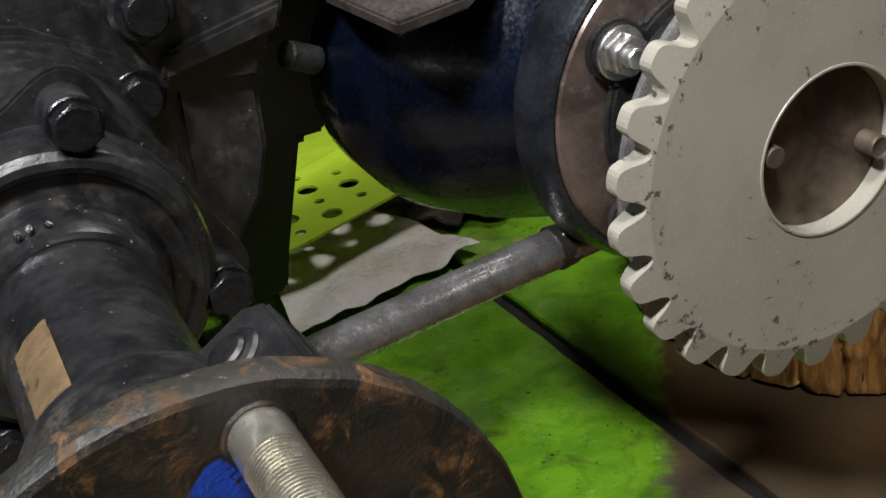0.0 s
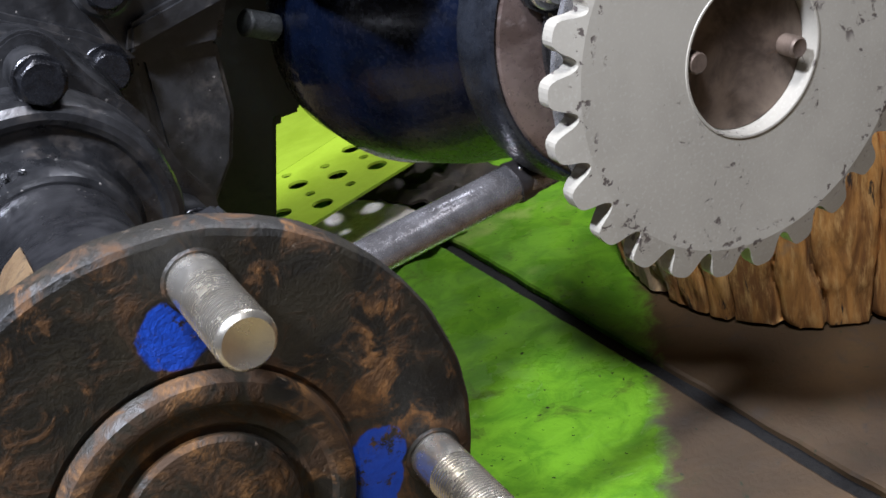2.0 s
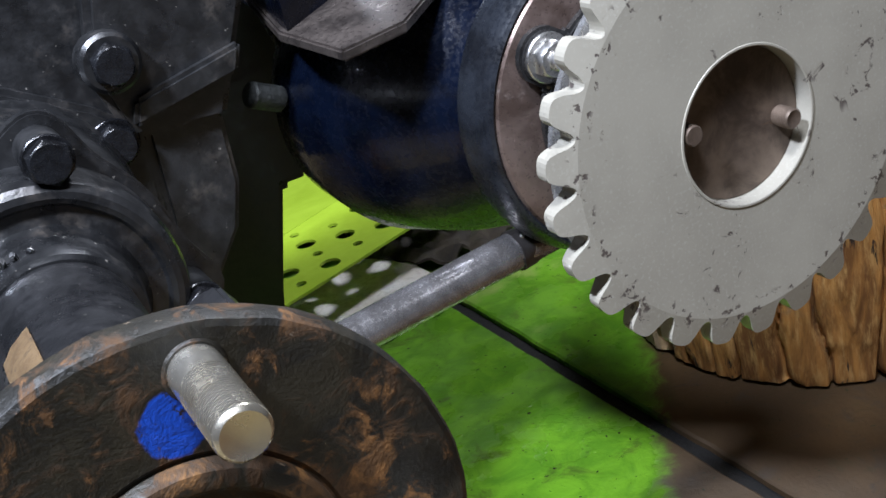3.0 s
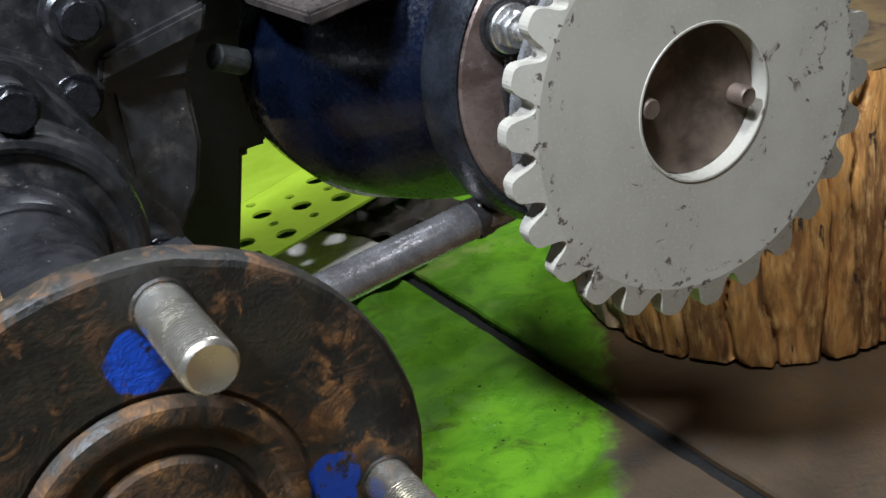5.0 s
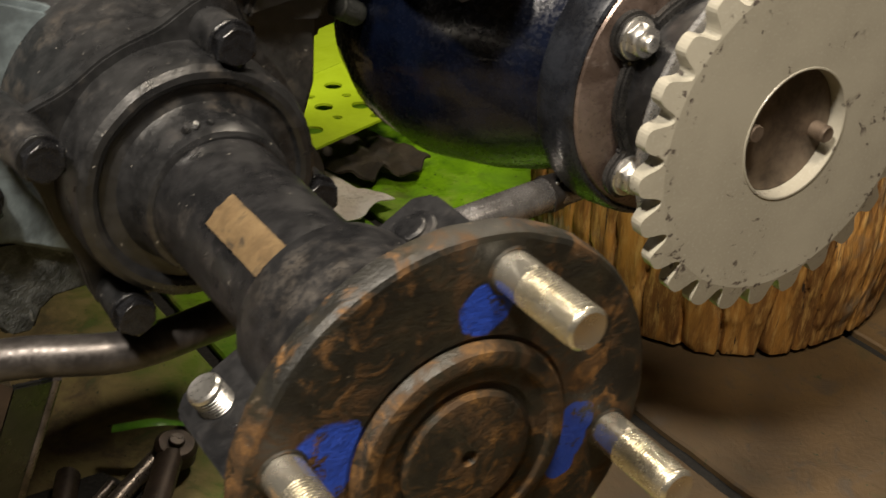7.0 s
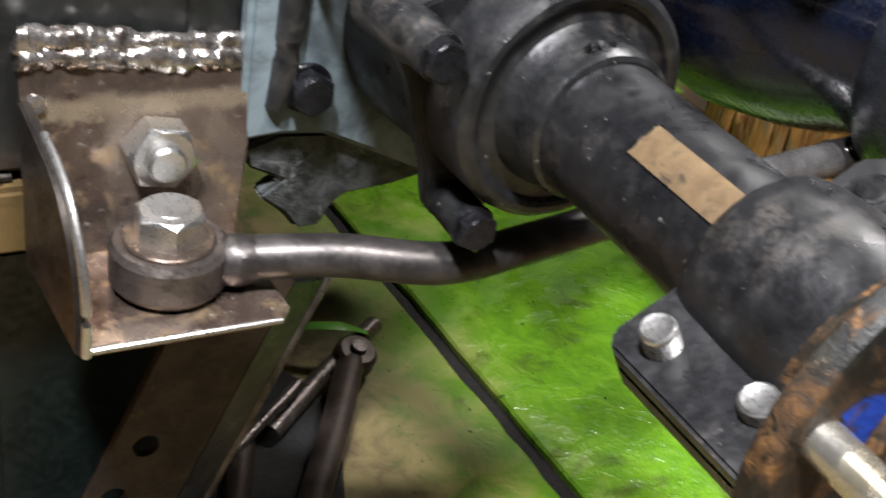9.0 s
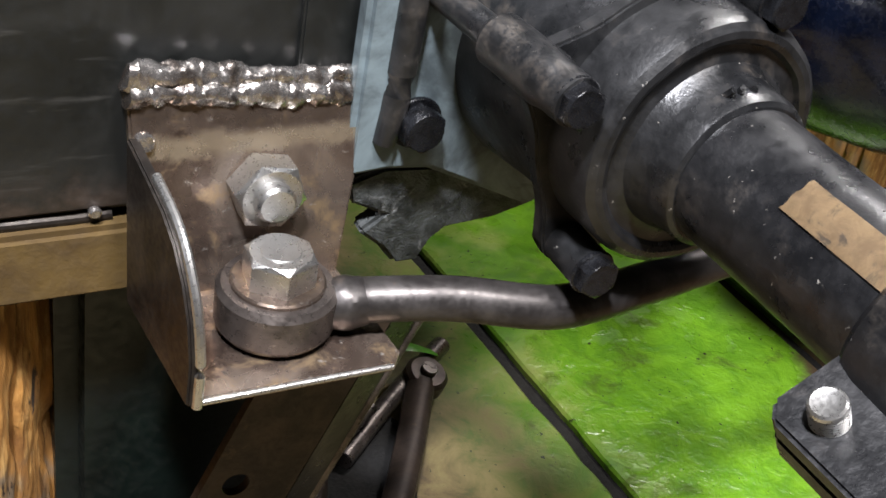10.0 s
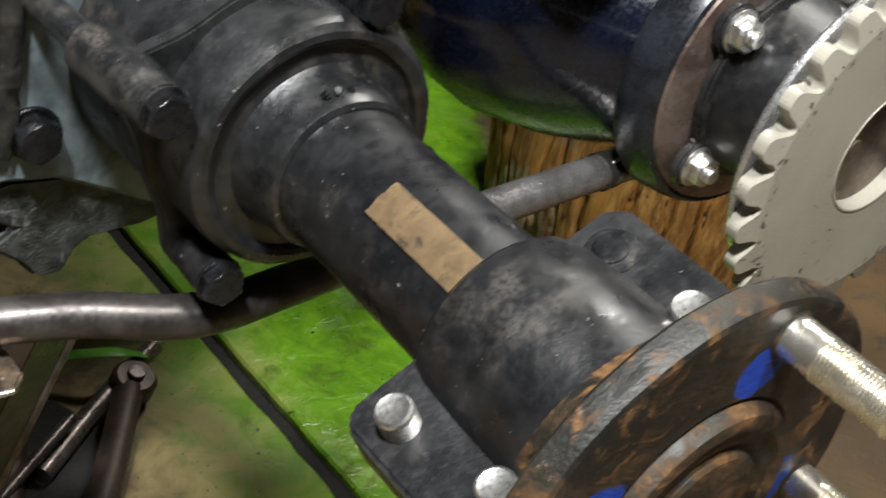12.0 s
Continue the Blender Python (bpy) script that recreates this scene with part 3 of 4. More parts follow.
def drive_casing():
    casing = thing("drive_casing", "greasy black cast axle drive casing with stepped rings and bolts", "gear casing")
    profile = [(0.332, 0.0), (0.332, 0.066), (0.300, 0.0625), (0.270, 0.0590), (0.245, 0.0570), (0.234, 0.0566), (0.2140, 0.0562), (0.2095, 0.0548), (0.2072, 0.0520), (0.2068, 0.0492), (0.2078, 0.0470), (0.2100, 0.0455), (0.2100, 0.0420), (0.2085, 0.0385), (0.2030, 0.0358), (0.1960, 0.0345), (0.1900, 0.0340), (0.1872, 0.0330), (0.1862, 0.0310), (0.1862, 0.0)]
    part("cone", roughen(lathe(profile, 96), 0.0005, 60), CASING, casing)
    for k, deg in enumerate(BOSSES):
        a = radians(deg)
        rr = (0.0630, 0.0705, 0.0680, 0.0610)[k]
        x, z = rr * math.cos(a), rr * math.sin(a)
        bm = sweep([(x * 0.99, 0.246, z * 0.99), (x * 0.995, 0.228, z * 0.995), (x, 0.212, z)], 0.0100, 20, 6) if k != 1 else sweep([(x * 1.20, 0.306, z * 1.20), (x * 1.14, 0.276, z * 1.14), (x * 1.06, 0.245, z * 1.06), (x, 0.212, z)], lambda t: 0.0068 if t < 0.50 else (0.0116 if t < 0.86 else 0.0104), 20, 6)
        lug = part("lug", bm, CASING, casing)
        part("bolt", hexagon(0.0165, 0.0065, 0.2), DARK_BOLT, lug, "greasy blackened bolt head", toward(x, 0.2125, z))
        part("washer", rod(0.0105, 0.0016), DARK_BOLT, lug, "", toward(x, 0.2135, z))
    for k, (dx, dz, turn) in enumerate(((-0.0075, 0.0, 8), (-0.0025, 0.0006, -20), (0.0028, 0.0, 35))):
        part("cast_mark", box(-0.0011, 0.0011, -0.0014, 0.0014, -0.0034, 0.0034, 0.0006), CASING, casing, "raised cast mark", pose(-0.0040 + dx, 0.1940, 0.0335 + dz, 38, 0, turn))
    rim = []
    for i in range(120):
        a = 2 * math.pi * i / 120
        swell = max(math.exp(-((((math.degrees(a) - d + 180) % 360) - 180) / 15.0) ** 2) for d in BOSSES)
        rim.append(((0.0615 + 0.0165 * swell) * math.cos(a), (0.0615 + 0.0165 * swell) * math.sin(a)))
    part("scalloped_flange", prism(rim, 0.2355, 0.2440, 0.0012), CASING, casing)
    outline = [(-0.108, -0.060), (-0.088, -0.058), (-0.066, -0.060), (-0.040, -0.072), (-0.006, -0.088), (0.045, -0.075), (0.07, -0.03), (0.06, 0.0), (0.03, 0.03), (-0.03, 0.055), (-0.085, 0.075), (-0.108, 0.06)]
    plate = part("flange_plate", prism(outline, 0.304, 0.316, 0.003), GREY_PAINT, casing, "scuffed blue-grey flange plate")
    for x, z, y in ((-0.0778, -0.0333, 0.3025),):
        part("bolt", hexagon(0.0185, 0.010), DARK_BOLT, plate, "blackened hexagon bolt head", toward(x, y, z))
        part("washer", rod(0.0125, 0.0025), DARK_BOLT, plate, "", toward(x, y + 0.002, z))
    part("rib", sweep([(-0.086, 0.3040, 0.075), (-0.088, 0.3040, 0.03), (-0.0895, 0.3035, -0.018), (-0.0920, 0.3040, -0.042)], lambda t: 0.0078 - 0.0022 * t, 14, 4), CASING, casing)
    lug = [(-0.104, -0.066), (-0.085, -0.060), (-0.055, -0.062), (-0.02, -0.076), (0.004, -0.090), (-0.02, -0.097), (-0.046, -0.099), (-0.054, -0.104), (-0.060, -0.116), (-0.072, -0.117), (-0.080, -0.106), (-0.094, -0.094), (-0.082, -0.086), (-0.100, -0.078)]
    part("lug_plate", roughen(prism(lug, 0.310, 0.322, 0.002), 0.0015, 60), CAST_GREY, casing, "pitted grey cast lug")
    part("gear_box", roughen(box(-0.09, 0.100, 0.336, 0.50, -0.058, 0.20, 0.012), 0.001, 30), CASING, casing)
    cover = [(-0.0896, 0.1100), (-0.03, 0.080), (0.0219, 0.0669), (0.0572, 0.0452), (0.0718, 0.0328), (0.0777, 0.0193), (0.0748, -0.0206), (0.0701, -0.0558), (0.0396, -0.0675), (-0.0309, -0.060), (-0.0896, -0.02)]
    part("cover_plate", prism(cover, 0.3285, 0.342, 0.003), CASING, casing)
    part("bolt", hexagon(0.0185, 0.0085), DARK_BOLT, casing, "blackened hexagon bolt head", toward(0.0614, 0.3275, 0.0255))
    part("washer", rod(0.0125, 0.0022), DARK_BOLT, casing, "", toward(0.0614, 0.3290, 0.0255))
    part("bolt", hexagon(0.0185, 0.0090), DARK_BOLT, casing, "blackened hexagon bolt head", toward(0.0700, 0.3150, 0.0660))
    part("bolt_pad", rod(0.0150, 0.016, 0.002), CASING, casing, "", toward(0.0700, 0.3300, 0.0660))


drive_casing()


def side_frame():
    rail = thing("side_frame", "dull black sheet steel side frame with a folded stiffening edge", "frame")
    gusset = [(0.0775, 0.0260), (0.1178, 0.0222), (0.1163, -0.0161), (0.1085, -0.0404), (0.0905, -0.0640), (0.0736, -0.0526), (0.0754, -0.0185)]
    part("gusset", prism(gusset, 0.330, 0.342, 0.003), CASING, rail)
    beam = [(0.0700, 0.0240), (0.1184, 0.0190), (0.1296, 0.0436), (0.1698, 0.13), (0.0785, 0.13), (0.0590, 0.0594)]
    part("beam", prism(beam, 0.325, 0.344, 0.004), CASING, rail)
    part("stiffening_bar", prism([(0.0717, 0.0310), (0.1290, 0.0415), (0.1345, 0.0560), (0.0762, 0.0445)], 0.3185, 0.3270, 0.0022), CASING, rail)
    # Bar and post carry the deep shade between casing and drum in their colour
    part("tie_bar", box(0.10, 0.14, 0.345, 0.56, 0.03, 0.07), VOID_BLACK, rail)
    part("post", prism([(0.10, -0.22), (0.168, -0.22), (0.176, -0.185), (0.198, -0.108), (0.219, -0.108), (0.227, -0.072), (0.275, -0.060), (0.285, 0.12), (0.06, 0.12), (0.06, -0.06)], 0.55, 0.58, 0.004), VOID_BLACK, rail, "dark post with the void's shade in its colour")


side_frame()


# ---- tie rod and its bracket ----
def tie_rod():
    tie = thing("tie_rod", "bent bare steel tie rod with a welded eye", "tie rod")
    line = [(-0.135, 0.261, -0.0910), (-0.116, 0.2555, -0.0890), (-0.080, 0.243, -0.0860), (-0.036, 0.227, -0.0870), (0.010, 0.229, -0.0850), (0.040, 0.2325, -0.0838), (0.078, 0.2370, -0.0822)]
    bare = [(0.074, 0.2365, -0.0824), (0.100, 0.2395, -0.0812), (0.135, 0.243, -0.0800), (0.200, 0.247, -0.0765), (0.246, 0.249, -0.0740)]
    part("bare_length", sweep(bare, lambda t: 0.0102, 22, 8, None, 0.03), BARE_ROD, tie, "bare grey ground length")
    part("bar", sweep(line, lambda t: 0.0100, 24, 8, lambda t: 1.0), ROD_STEEL, tie)
    part("eye", lathe([(-0.0105, 0.0), (-0.0105, 0.0235), (-0.0075, 0.0255), (0.0075, 0.0255), (0.0105, 0.0235), (0.0105, 0.0)], 56), TUBE_STEEL, tie, "", pose(-0.152, 0.266, -0.0910, 90))
    part("weld", roughen(sweep([(-0.132, 0.260, -0.0915), (-0.124, 0.2577, -0.0905), (-0.116, 0.2555, -0.0890)], lambda t: 0.0100 + 0.0016 * math.sin(3.1 * t), 20, 5), 0.0010, 160), ROD_STEEL, tie)
    part("end_lump", roughen(sweep([(0.222, 0.248, -0.0755), (0.236, 0.249, -0.0745), (0.256, 0.250, -0.0735)], lambda t: 0.0112 - 0.002 * t, 20, 5), 0.0012, 180), ROD_STEEL, tie, "hammered bluish rod end")
    for x, y, z in ((0.2300, 0.2440, -0.0660), (0.2262, 0.2430, -0.0668), (0.2440, 0.2445, -0.0650), (0.2250, 0.2415, -0.0705), (0.2500, 0.2420, -0.0680)):
        bead = bmesh.new()
        bmesh.ops.create_icosphere(bead, subdivisions=2, radius=0.0016)
        part("weld_bead", bead, ZINC, tie, "tiny bright weld bead", pose(x, y, z))
    part("washer", rod(0.0200, 0.0028, 0.0008, 40), BRACKET, tie, "flat washer", pose(-0.152, 0.266, -0.0812))
    part("bolt_head", hexagon(0.0275, 0.0135), ZINC, tie, "bright zinc hexagon bolt head", pose(-0.152, 0.266, -0.0785, 0, 0, -8), 12)
    part("head_mark", rod(0.0085, 0.0008, 0.0003, 40), ZINC, tie, "", pose(-0.152, 0.266, -0.0651))
    part("bolt_flange", rod(0.0135, 0.0012), ZINC, tie, "", pose(-0.152, 0.266, -0.0788))


tie_rod()


def bracket():
    br = thing("steering_bracket", "browned welded steel bracket with a bright nut", "bracket")
    back = prism([(-0.204, -0.014), (-0.100, -0.022), (-0.104, -0.060), (-0.110, -0.105), (-0.197, -0.108), (-0.202, -0.060)], -0.003, 0.003, 0.0012)
    for v in back.verts:
        v.co.y += 0.306 + (v.co.z + 0.06) * 0.16
    part("back_plate", back, BRACKET, br)
    part("shelf", soften(clamp_plate([(-0.196, 0.2305), (-0.1115, 0.2290), (-0.1060, 0.2365), (-0.109, 0.302), (-0.198, 0.302)], -0.1085, -0.1035), 0.0012), BRACKET, br)
    cheek = bmesh.new()
    outline = [(0.3075, -0.0300), (0.284, -0.0345), (0.266, -0.0385), (0.253, -0.0450), (0.242, -0.0560), (0.235, -0.0680), (0.2305, -0.0860), (0.2310, -0.1075), (0.302, -0.1075)]
    side = [[cheek.verts.new((x - (0.302 - y) * -0.06 + 0.0, y, z)) for y, z in outline] for x in (-0.2045, -0.1995)]
    cheek.faces.new(side[0])
    cheek.faces.new(side[1])
    for i in range(len(outline)):
        j = (i + 1) % len(outline)
        cheek.faces.new((side[0][i], side[0][j], side[1][j], side[1][i]))
    bmesh.ops.recalc_face_normals(cheek, faces=cheek.faces)
    # Outer face turned from the light: its shade comes from the darker material
    part("cheek", soften(cheek, 0.001), CHEEK, br, "browned side cheek with its shade in the colour")
    rng = random.Random(7)
    for lift, count, size in ((0.0, 26, 0.0046), (0.0068, 22, 0.0058)):
        line = []
        for i in range(count):
            f = i / (count - 1)
            line.append((-0.204 + (0.104 if lift == 0 else 0.098) * f, 0.3120 + 0.3 * lift + rng.uniform(-0.0006, 0.0006), -0.0130 - 0.0085 * f + lift + rng.uniform(-0.0008, 0.0008)))
        swell = [size * rng.uniform(0.78, 1.18) * (0.74 if lift and k > count * 0.48 else 1.0) for k in range(count)] * 2
        bead = sweep(line, lambda t: swell[int(t * (count - 1))] * (1 - (t * (count - 1)) % 1) + swell[int(t * (count - 1)) + 1] * ((t * (count - 1)) % 1), 24, 7, lambda t: 1.25)
        part("weld_bead", roughen(roughen(bead, 0.0017, 120), 0.0008, 380), WELD, br, "shiny lumpy weld bead", None, 50)
    part("weld_spatter", roughen(rod(0.0045, 0.003, 0.001, 14), 0.001, 200), WELD, br, "", toward(-0.198, 0.308, -0.033))
    edge = [(-0.2005 + (0.302 - y) * 0.06, y - 0.0004, z + 0.0002) for y, z in outline[1:8]]
    part("bare_edge", sweep(edge, 0.0021, 10, 4), ZINC, br, "bare bright ground edge")
    part("bare_edge", sweep([(-0.195, 0.2303, -0.1050), (-0.150, 0.2297, -0.1050), (-0.1125, 0.2290, -0.1050)], 0.0014, 10, 4), ZINC, br, "bare bright ground edge")
    part("nut", hexagon(0.0285, 0.0135), ZINC, br, "bright zinc hexagon nut", toward(-0.1475, 0.3035, -0.0560) @ pose(0, 0, 0, 0, 0, 20), 12)
    part("bolt_end", rod(0.0088, 0.0190, 0.0014, 32), ZINC, br, "bright threaded bolt end", toward(-0.1475, 0.3030, -0.0560))


bracket()


def cross_tube():
    tube = thing("frame_crossmember", "dull black painted box-section frame crossmember", "frame")
    bm = prism([(0.3220, -0.064), (0.3240, -0.0725), (0.3290, -0.0775), (0.3360, -0.0795), (0.46, -0.0795), (0.466, -0.072), (0.466, 0.12), (0.322, 0.12)], -0.62, -0.098, 0.0015)
    for v in bm.verts:
        v.co = Vector((v.co.y, v.co.x, v.co.z))
    bmesh.ops.recalc_face_normals(bm, faces=bm.faces)
    part("box_section", bm, FRAME_BLACK, tube)
    part("end_plate", prism([(-0.130, -0.0120), (-0.0985, -0.0170), (-0.0870, 0.0600), (-0.130, 0.0600)], 0.3178, 0.3222, 0.001), FRAME_BLACK, tube)
    part("weld_seam", roughen(sweep([(-0.0985 + 0.0115 * k / 6, 0.3186 + 0.0008 * (k % 2), -0.0170 + 0.077 * k / 6) for k in range(7)], lambda t: 0.0022 + 0.0009 * math.sin(t * 31), 14, 8), 0.0011, 210), WELD, tube, "spotty bright weld seam")
    part("weld_seam", roughen(sweep([(-0.62, 0.3270, -0.0785), (-0.40, 0.3268, -0.0785), (-0.2050, 0.3265, -0.0785)], 0.0028, 12, 12), 0.0008, 120), CHEEK, tube, "dull brown weld seam")
    part("weld_spatter", roughen(rod(0.0028, 0.003, 0.001, 14), 0.0006, 200), WELD, tube, "", toward(-0.213, 0.3235, -0.074))


cross_tube()


def holed_plate(outline, holes, thickness, seg=20):
    """A flat plate in x and y with round holes, its top on z = 0."""
    bm, edges = bmesh.new(), []
    for loop in [outline] + [[(x + r * math.cos(2 * math.pi * i / seg), y + r * math.sin(2 * math.pi * i / seg)) for i in range(seg)] for x, y, r in holes]:
        vs = [bm.verts.new((x, y, 0)) for x, y in loop]
        edges += [bm.edges.new((vs[i], vs[(i + 1) % len(vs)])) for i in range(len(vs))]
    bmesh.ops.triangle_fill(bm, use_beauty=True, use_dissolve=False, edges=edges, normal=(0, 0, 1))
    made = bmesh.ops.extrude_face_region(bm, geom=bm.faces[:])
    for v in made["geom"]:
        if isinstance(v, bmesh.types.BMVert):
            v.co.z -= thickness
    bmesh.ops.recalc_face_normals(bm, faces=bm.faces)
    return bm


def angle_leg():
    leg = thing("angle_iron_leg", "brown angle iron leg with drilled holes standing on the floor", "angle iron")
    top, foot = Vector((-0.066, 0.2935, -0.1085)), Vector((-0.168, 0.2935, FLOOR))
    down = (foot - top).normalized()
    length = (foot - top).length
    across = Vector((-down.z, 0, down.x))
    lay = Matrix((across, -down, across.cross(-down))).transposed().to_4x4()
    lay.translation = top
    holes = []
    for q in ((-0.1497, -0.2267), (-0.1662, -0.2589), (-0.185, -0.300)):
        d = Vector((q[0], 0.2935, q[1])) - top
        holes.append((d.dot(across), -d.dot(down), 0.0072))
    wide = holed_plate([(-0.050, -0.012), (0.0, -0.030), (0.0, -length + 0.0), (-0.050, -length + 0.021)], holes, 0.005)
    part("wide_flange", wide, LEG_BROWN, leg, "", lay)
    bm = box(0.0, 0.026, -length + 0.004, -0.030, -0.0045, 0.0, 0.001)
    for v in bm.verts:
        v.co.z -= v.co.x * 0.45
    part("narrow_flange", bm, CAST, leg, "dark inner face of the angle iron", lay)
    part("edge", sweep([(0.027, -0.030, -0.013), (0.027, -length / 2, -0.013), (0.027, -length + 0.012, -0.013)], 0.0028, 10, 3), TUBE_STEEL, leg, "bare steel edge", lay)


angle_leg()


# ---- second drive with the sprocket ----
SX, SZ, SY = 0.287, -0.0045, 0.131


def sprocket():
    sp = thing("sprocket", "chipped grey-beige painted steel chain sprocket", "sprocket", pose(SX, SY, SZ))
    teeth, bm = 26, bmesh.new()
    half = ((0.495, 0.0882), (0.44, 0.0886), (0.39, 0.0898), (0.345, 0.0917), (0.31, 0.0940), (0.275, 0.0963), (0.235, 0.0983), (0.185, 0.0997), (0.12, 0.1004), (0.05, 0.1006))
    shape = [(-q, r) for q, r in half] + [(q, r) for q, r in half[::-1]]
    outer = []
    for k in range(teeth):
        for s, r in shape:
            outer.append((radians(184.8) + 2 * math.pi * (k + s) / teeth, r))
    rings = []
    for y, taper in ((0.0, True), (0.0112, True)):
        ring = []
        for a, r in outer:
            d = max(0.0, r - 0.0872) * (0.16 if y == 0 else -0.16)
            ring.append(bm.verts.new((r * math.cos(a), y + d, r * math.sin(a))))
        rings.append(ring)
    mid = [[bm.verts.new((q * math.cos(a), y, q * math.sin(a))) for a, r in outer] for y, q in ((0.0, 0.0868), (0.0112, 0.0868))]
    inner = [[bm.verts.new((0.0352 * math.cos(a), y, 0.0352 * math.sin(a))) for a, r in outer] for y in (0.0, 0.0112)]
    n = len(outer)
    for i in range(n):
        j = (i + 1) % n
        for k in (0, 1):
            bm.faces.new((rings[k][i], rings[k][j], mid[k][j], mid[k][i]))
            bm.faces.new((mid[k][i], mid[k][j], inner[k][j], inner[k][i]))
        bm.faces.new((rings[0][i], rings[1][i], rings[1][j], rings[0][j]))
        bm.faces.new((inner[0][i], inner[0][j], inner[1][j], inner[1][i]))
    bmesh.ops.recalc_face_normals(bm, faces=bm.faces)
    part("toothed_disc", bm, SPROCKET_PAINT, sp, "", None, 3)
    part("bore_collar", lathe([(-0.0002, 0.0346), (-0.0004, 0.0350), (-0.0004, 0.0358), (0.0004, 0.0362), (0.0006, 0.0362), (0.0112, 0.0358), (0.0112, 0.0342), (-0.0002, 0.0346)], 72, False), SPROCKET_PAINT, sp)


sprocket()


def second_drive():
    dr = thing("second_drive_hub", "black and browned steel drive hub behind the sprocket", "drive hub", pose(SX, 0, SZ))
    part("hub_face", lathe([(0.1395, 0.0), (0.1395, 0.0340), (0.172, 0.0340), (0.172, 0.0)], 48), RUST_DISC, dr, "brown rusted hub face")
    part("pin", thread(0.0048, 0.0100, 0.001), RUST_DISC, dr, "small rusty bolt end", toward(0.0235, 0.1397, -0.0045))
    part("pin", rod(0.0046, 0.0090), RUST_DISC, dr, "", toward(-0.0285, 0.1397, 0.006))
    part("carrier_ring", lathe([(0.1458, 0.0354), (0.1458, 0.0868), (0.1466, 0.0890), (0.1492, 0.0895), (0.1512, 0.0880), (0.1512, 0.0354)], 96, False), RING_STEEL, dr, "bright-edged steel ring")
    part("neck", lathe([(0.163, 0.0), (0.163, 0.050), (0.204, 0.052), (0.204, 0.0)], 48), CAST, dr)
    lobes, outline = [radians(144 + 80 * k) for k in range(2)] + [radians(310), radians(58)], []
    for i in range(144):
        a = 2 * math.pi * i / 144
        reach = 0.0575
        for b in lobes:
            q = math.cos(a - b)
            under = 0.0142 ** 2 - (0.0620 * math.sin(a - b)) ** 2
            if q > 0 and under > 0:
                reach = max(reach, 0.0620 * q + math.sqrt(under))
        outline.append((reach * math.cos(a), reach * math.sin(a)))
    plate = part("lobed_flange", prism(outline, 0.2020, 0.2085, 0.0016), FLANGE_STEEL, dr, "dark steel flange with a bright worn edge")
    for a in lobes:
        x, z = 0.0620 * math.cos(a), 0.0620 * math.sin(a)
        part("nut", hexagon(0.0165, 0.0085), ZINC, plate, "bright flanged nut", toward(x, 0.2018, z))
        part("bolt_end", thread(0.0048, 0.0125, 0.001), ZINC, plate, "", toward(x, 0.2018, z))
        part("washer", rod(0.0118, 0.0018), ZINC, plate, "", toward(x, 0.2021, z))
    part("cone_ring", lathe([(0.2080, 0.0), (0.2080, 0.0600), (0.2095, 0.0690), (0.2120, 0.0765), (0.2150, 0.0785), (0.2150, 0.0)], 96), BROWN_RING, dr, "bare browned steel ring")
    part("rim", lathe([(0.2140, 0.0), (0.2140, 0.0772), (0.2128, 0.0790), (0.2140, 0.0806), (0.2180, 0.0826), (0.2240, 0.0838), (0.2300, 0.0846), (0.2345, 0.0856), (0.2365, 0.0852), (0.2375, 0.0835), (0.2380, 0.0)], 96), RIM_BLACK, dr, "glossy black rolled rim")
    drum = lathe([(0.236, 0.0), (0.236, 0.066), (0.250, 0.067), (0.264, 0.0700), (0.280, 0.0765), (0.300, 0.0830), (0.335, 0.0890), (0.370, 0.0890), (0.400, 0.0800), (0.420, 0.066), (0.434, 0.044), (0.440, 0.0)], 96)
    for v in drum.verts:
        k = min(1.0, max(0.0, (v.co.y - 0.226) / 0.10))
        v.co.z *= 1 - 0.08 * k
        v.co += Vector((-0.0425 * k, 0, -0.004 * k))
    part("drum", drum, BLACK_GLOSS, dr, "glossy blue-black drum")
    part("neck_pipe", sweep([(-0.046, 0.36, 0.02), (-0.060, 0.39, 0.09), (-0.075, 0.42, 0.20)], 0.066, 40, 6), BLACK_GLOSS, dr)
    part("sump", sweep([(-0.05, 0.40, -0.070), (0.0, 0.36, -0.078), (0.06, 0.33, -0.080)], 0.022, 28, 6), BLACK_GLOSS, dr)
    part("stub", rod(0.0072, 0.020, 0.001), CAST_GREY, dr, "short bare pipe stub", pose(-0.1325, 0.352, 0.0165, 0, -62, 20))


second_drive()


def angle_plate():
    bm = clamp_plate([(0.1596, 0.2500), (0.1930, 0.2490), (0.26, 0.30), (0.24, 0.42), (0.165, 0.42), (0.1500, 0.306)], 0.0470, 0.0530)
    for v in bm.verts:
        v.co.z += (v.co.x - 0.16) * 0.12 + (v.co.y - 0.25) * 0.1
    ob = thing("angle_plate", "bare grey steel angle plate bolted over the drum", "steel plate")
    part("flat", soften(bm, 0.0012), TUBE_STEEL, ob)
    up = clamp_plate([(0.1530, 0.300), (0.165, 0.42), (0.24, 0.42), (0.25, 0.35)], 0.058, 0.16)
    part("upright", up, BLACK_GLOSS, ob)


angle_plate()


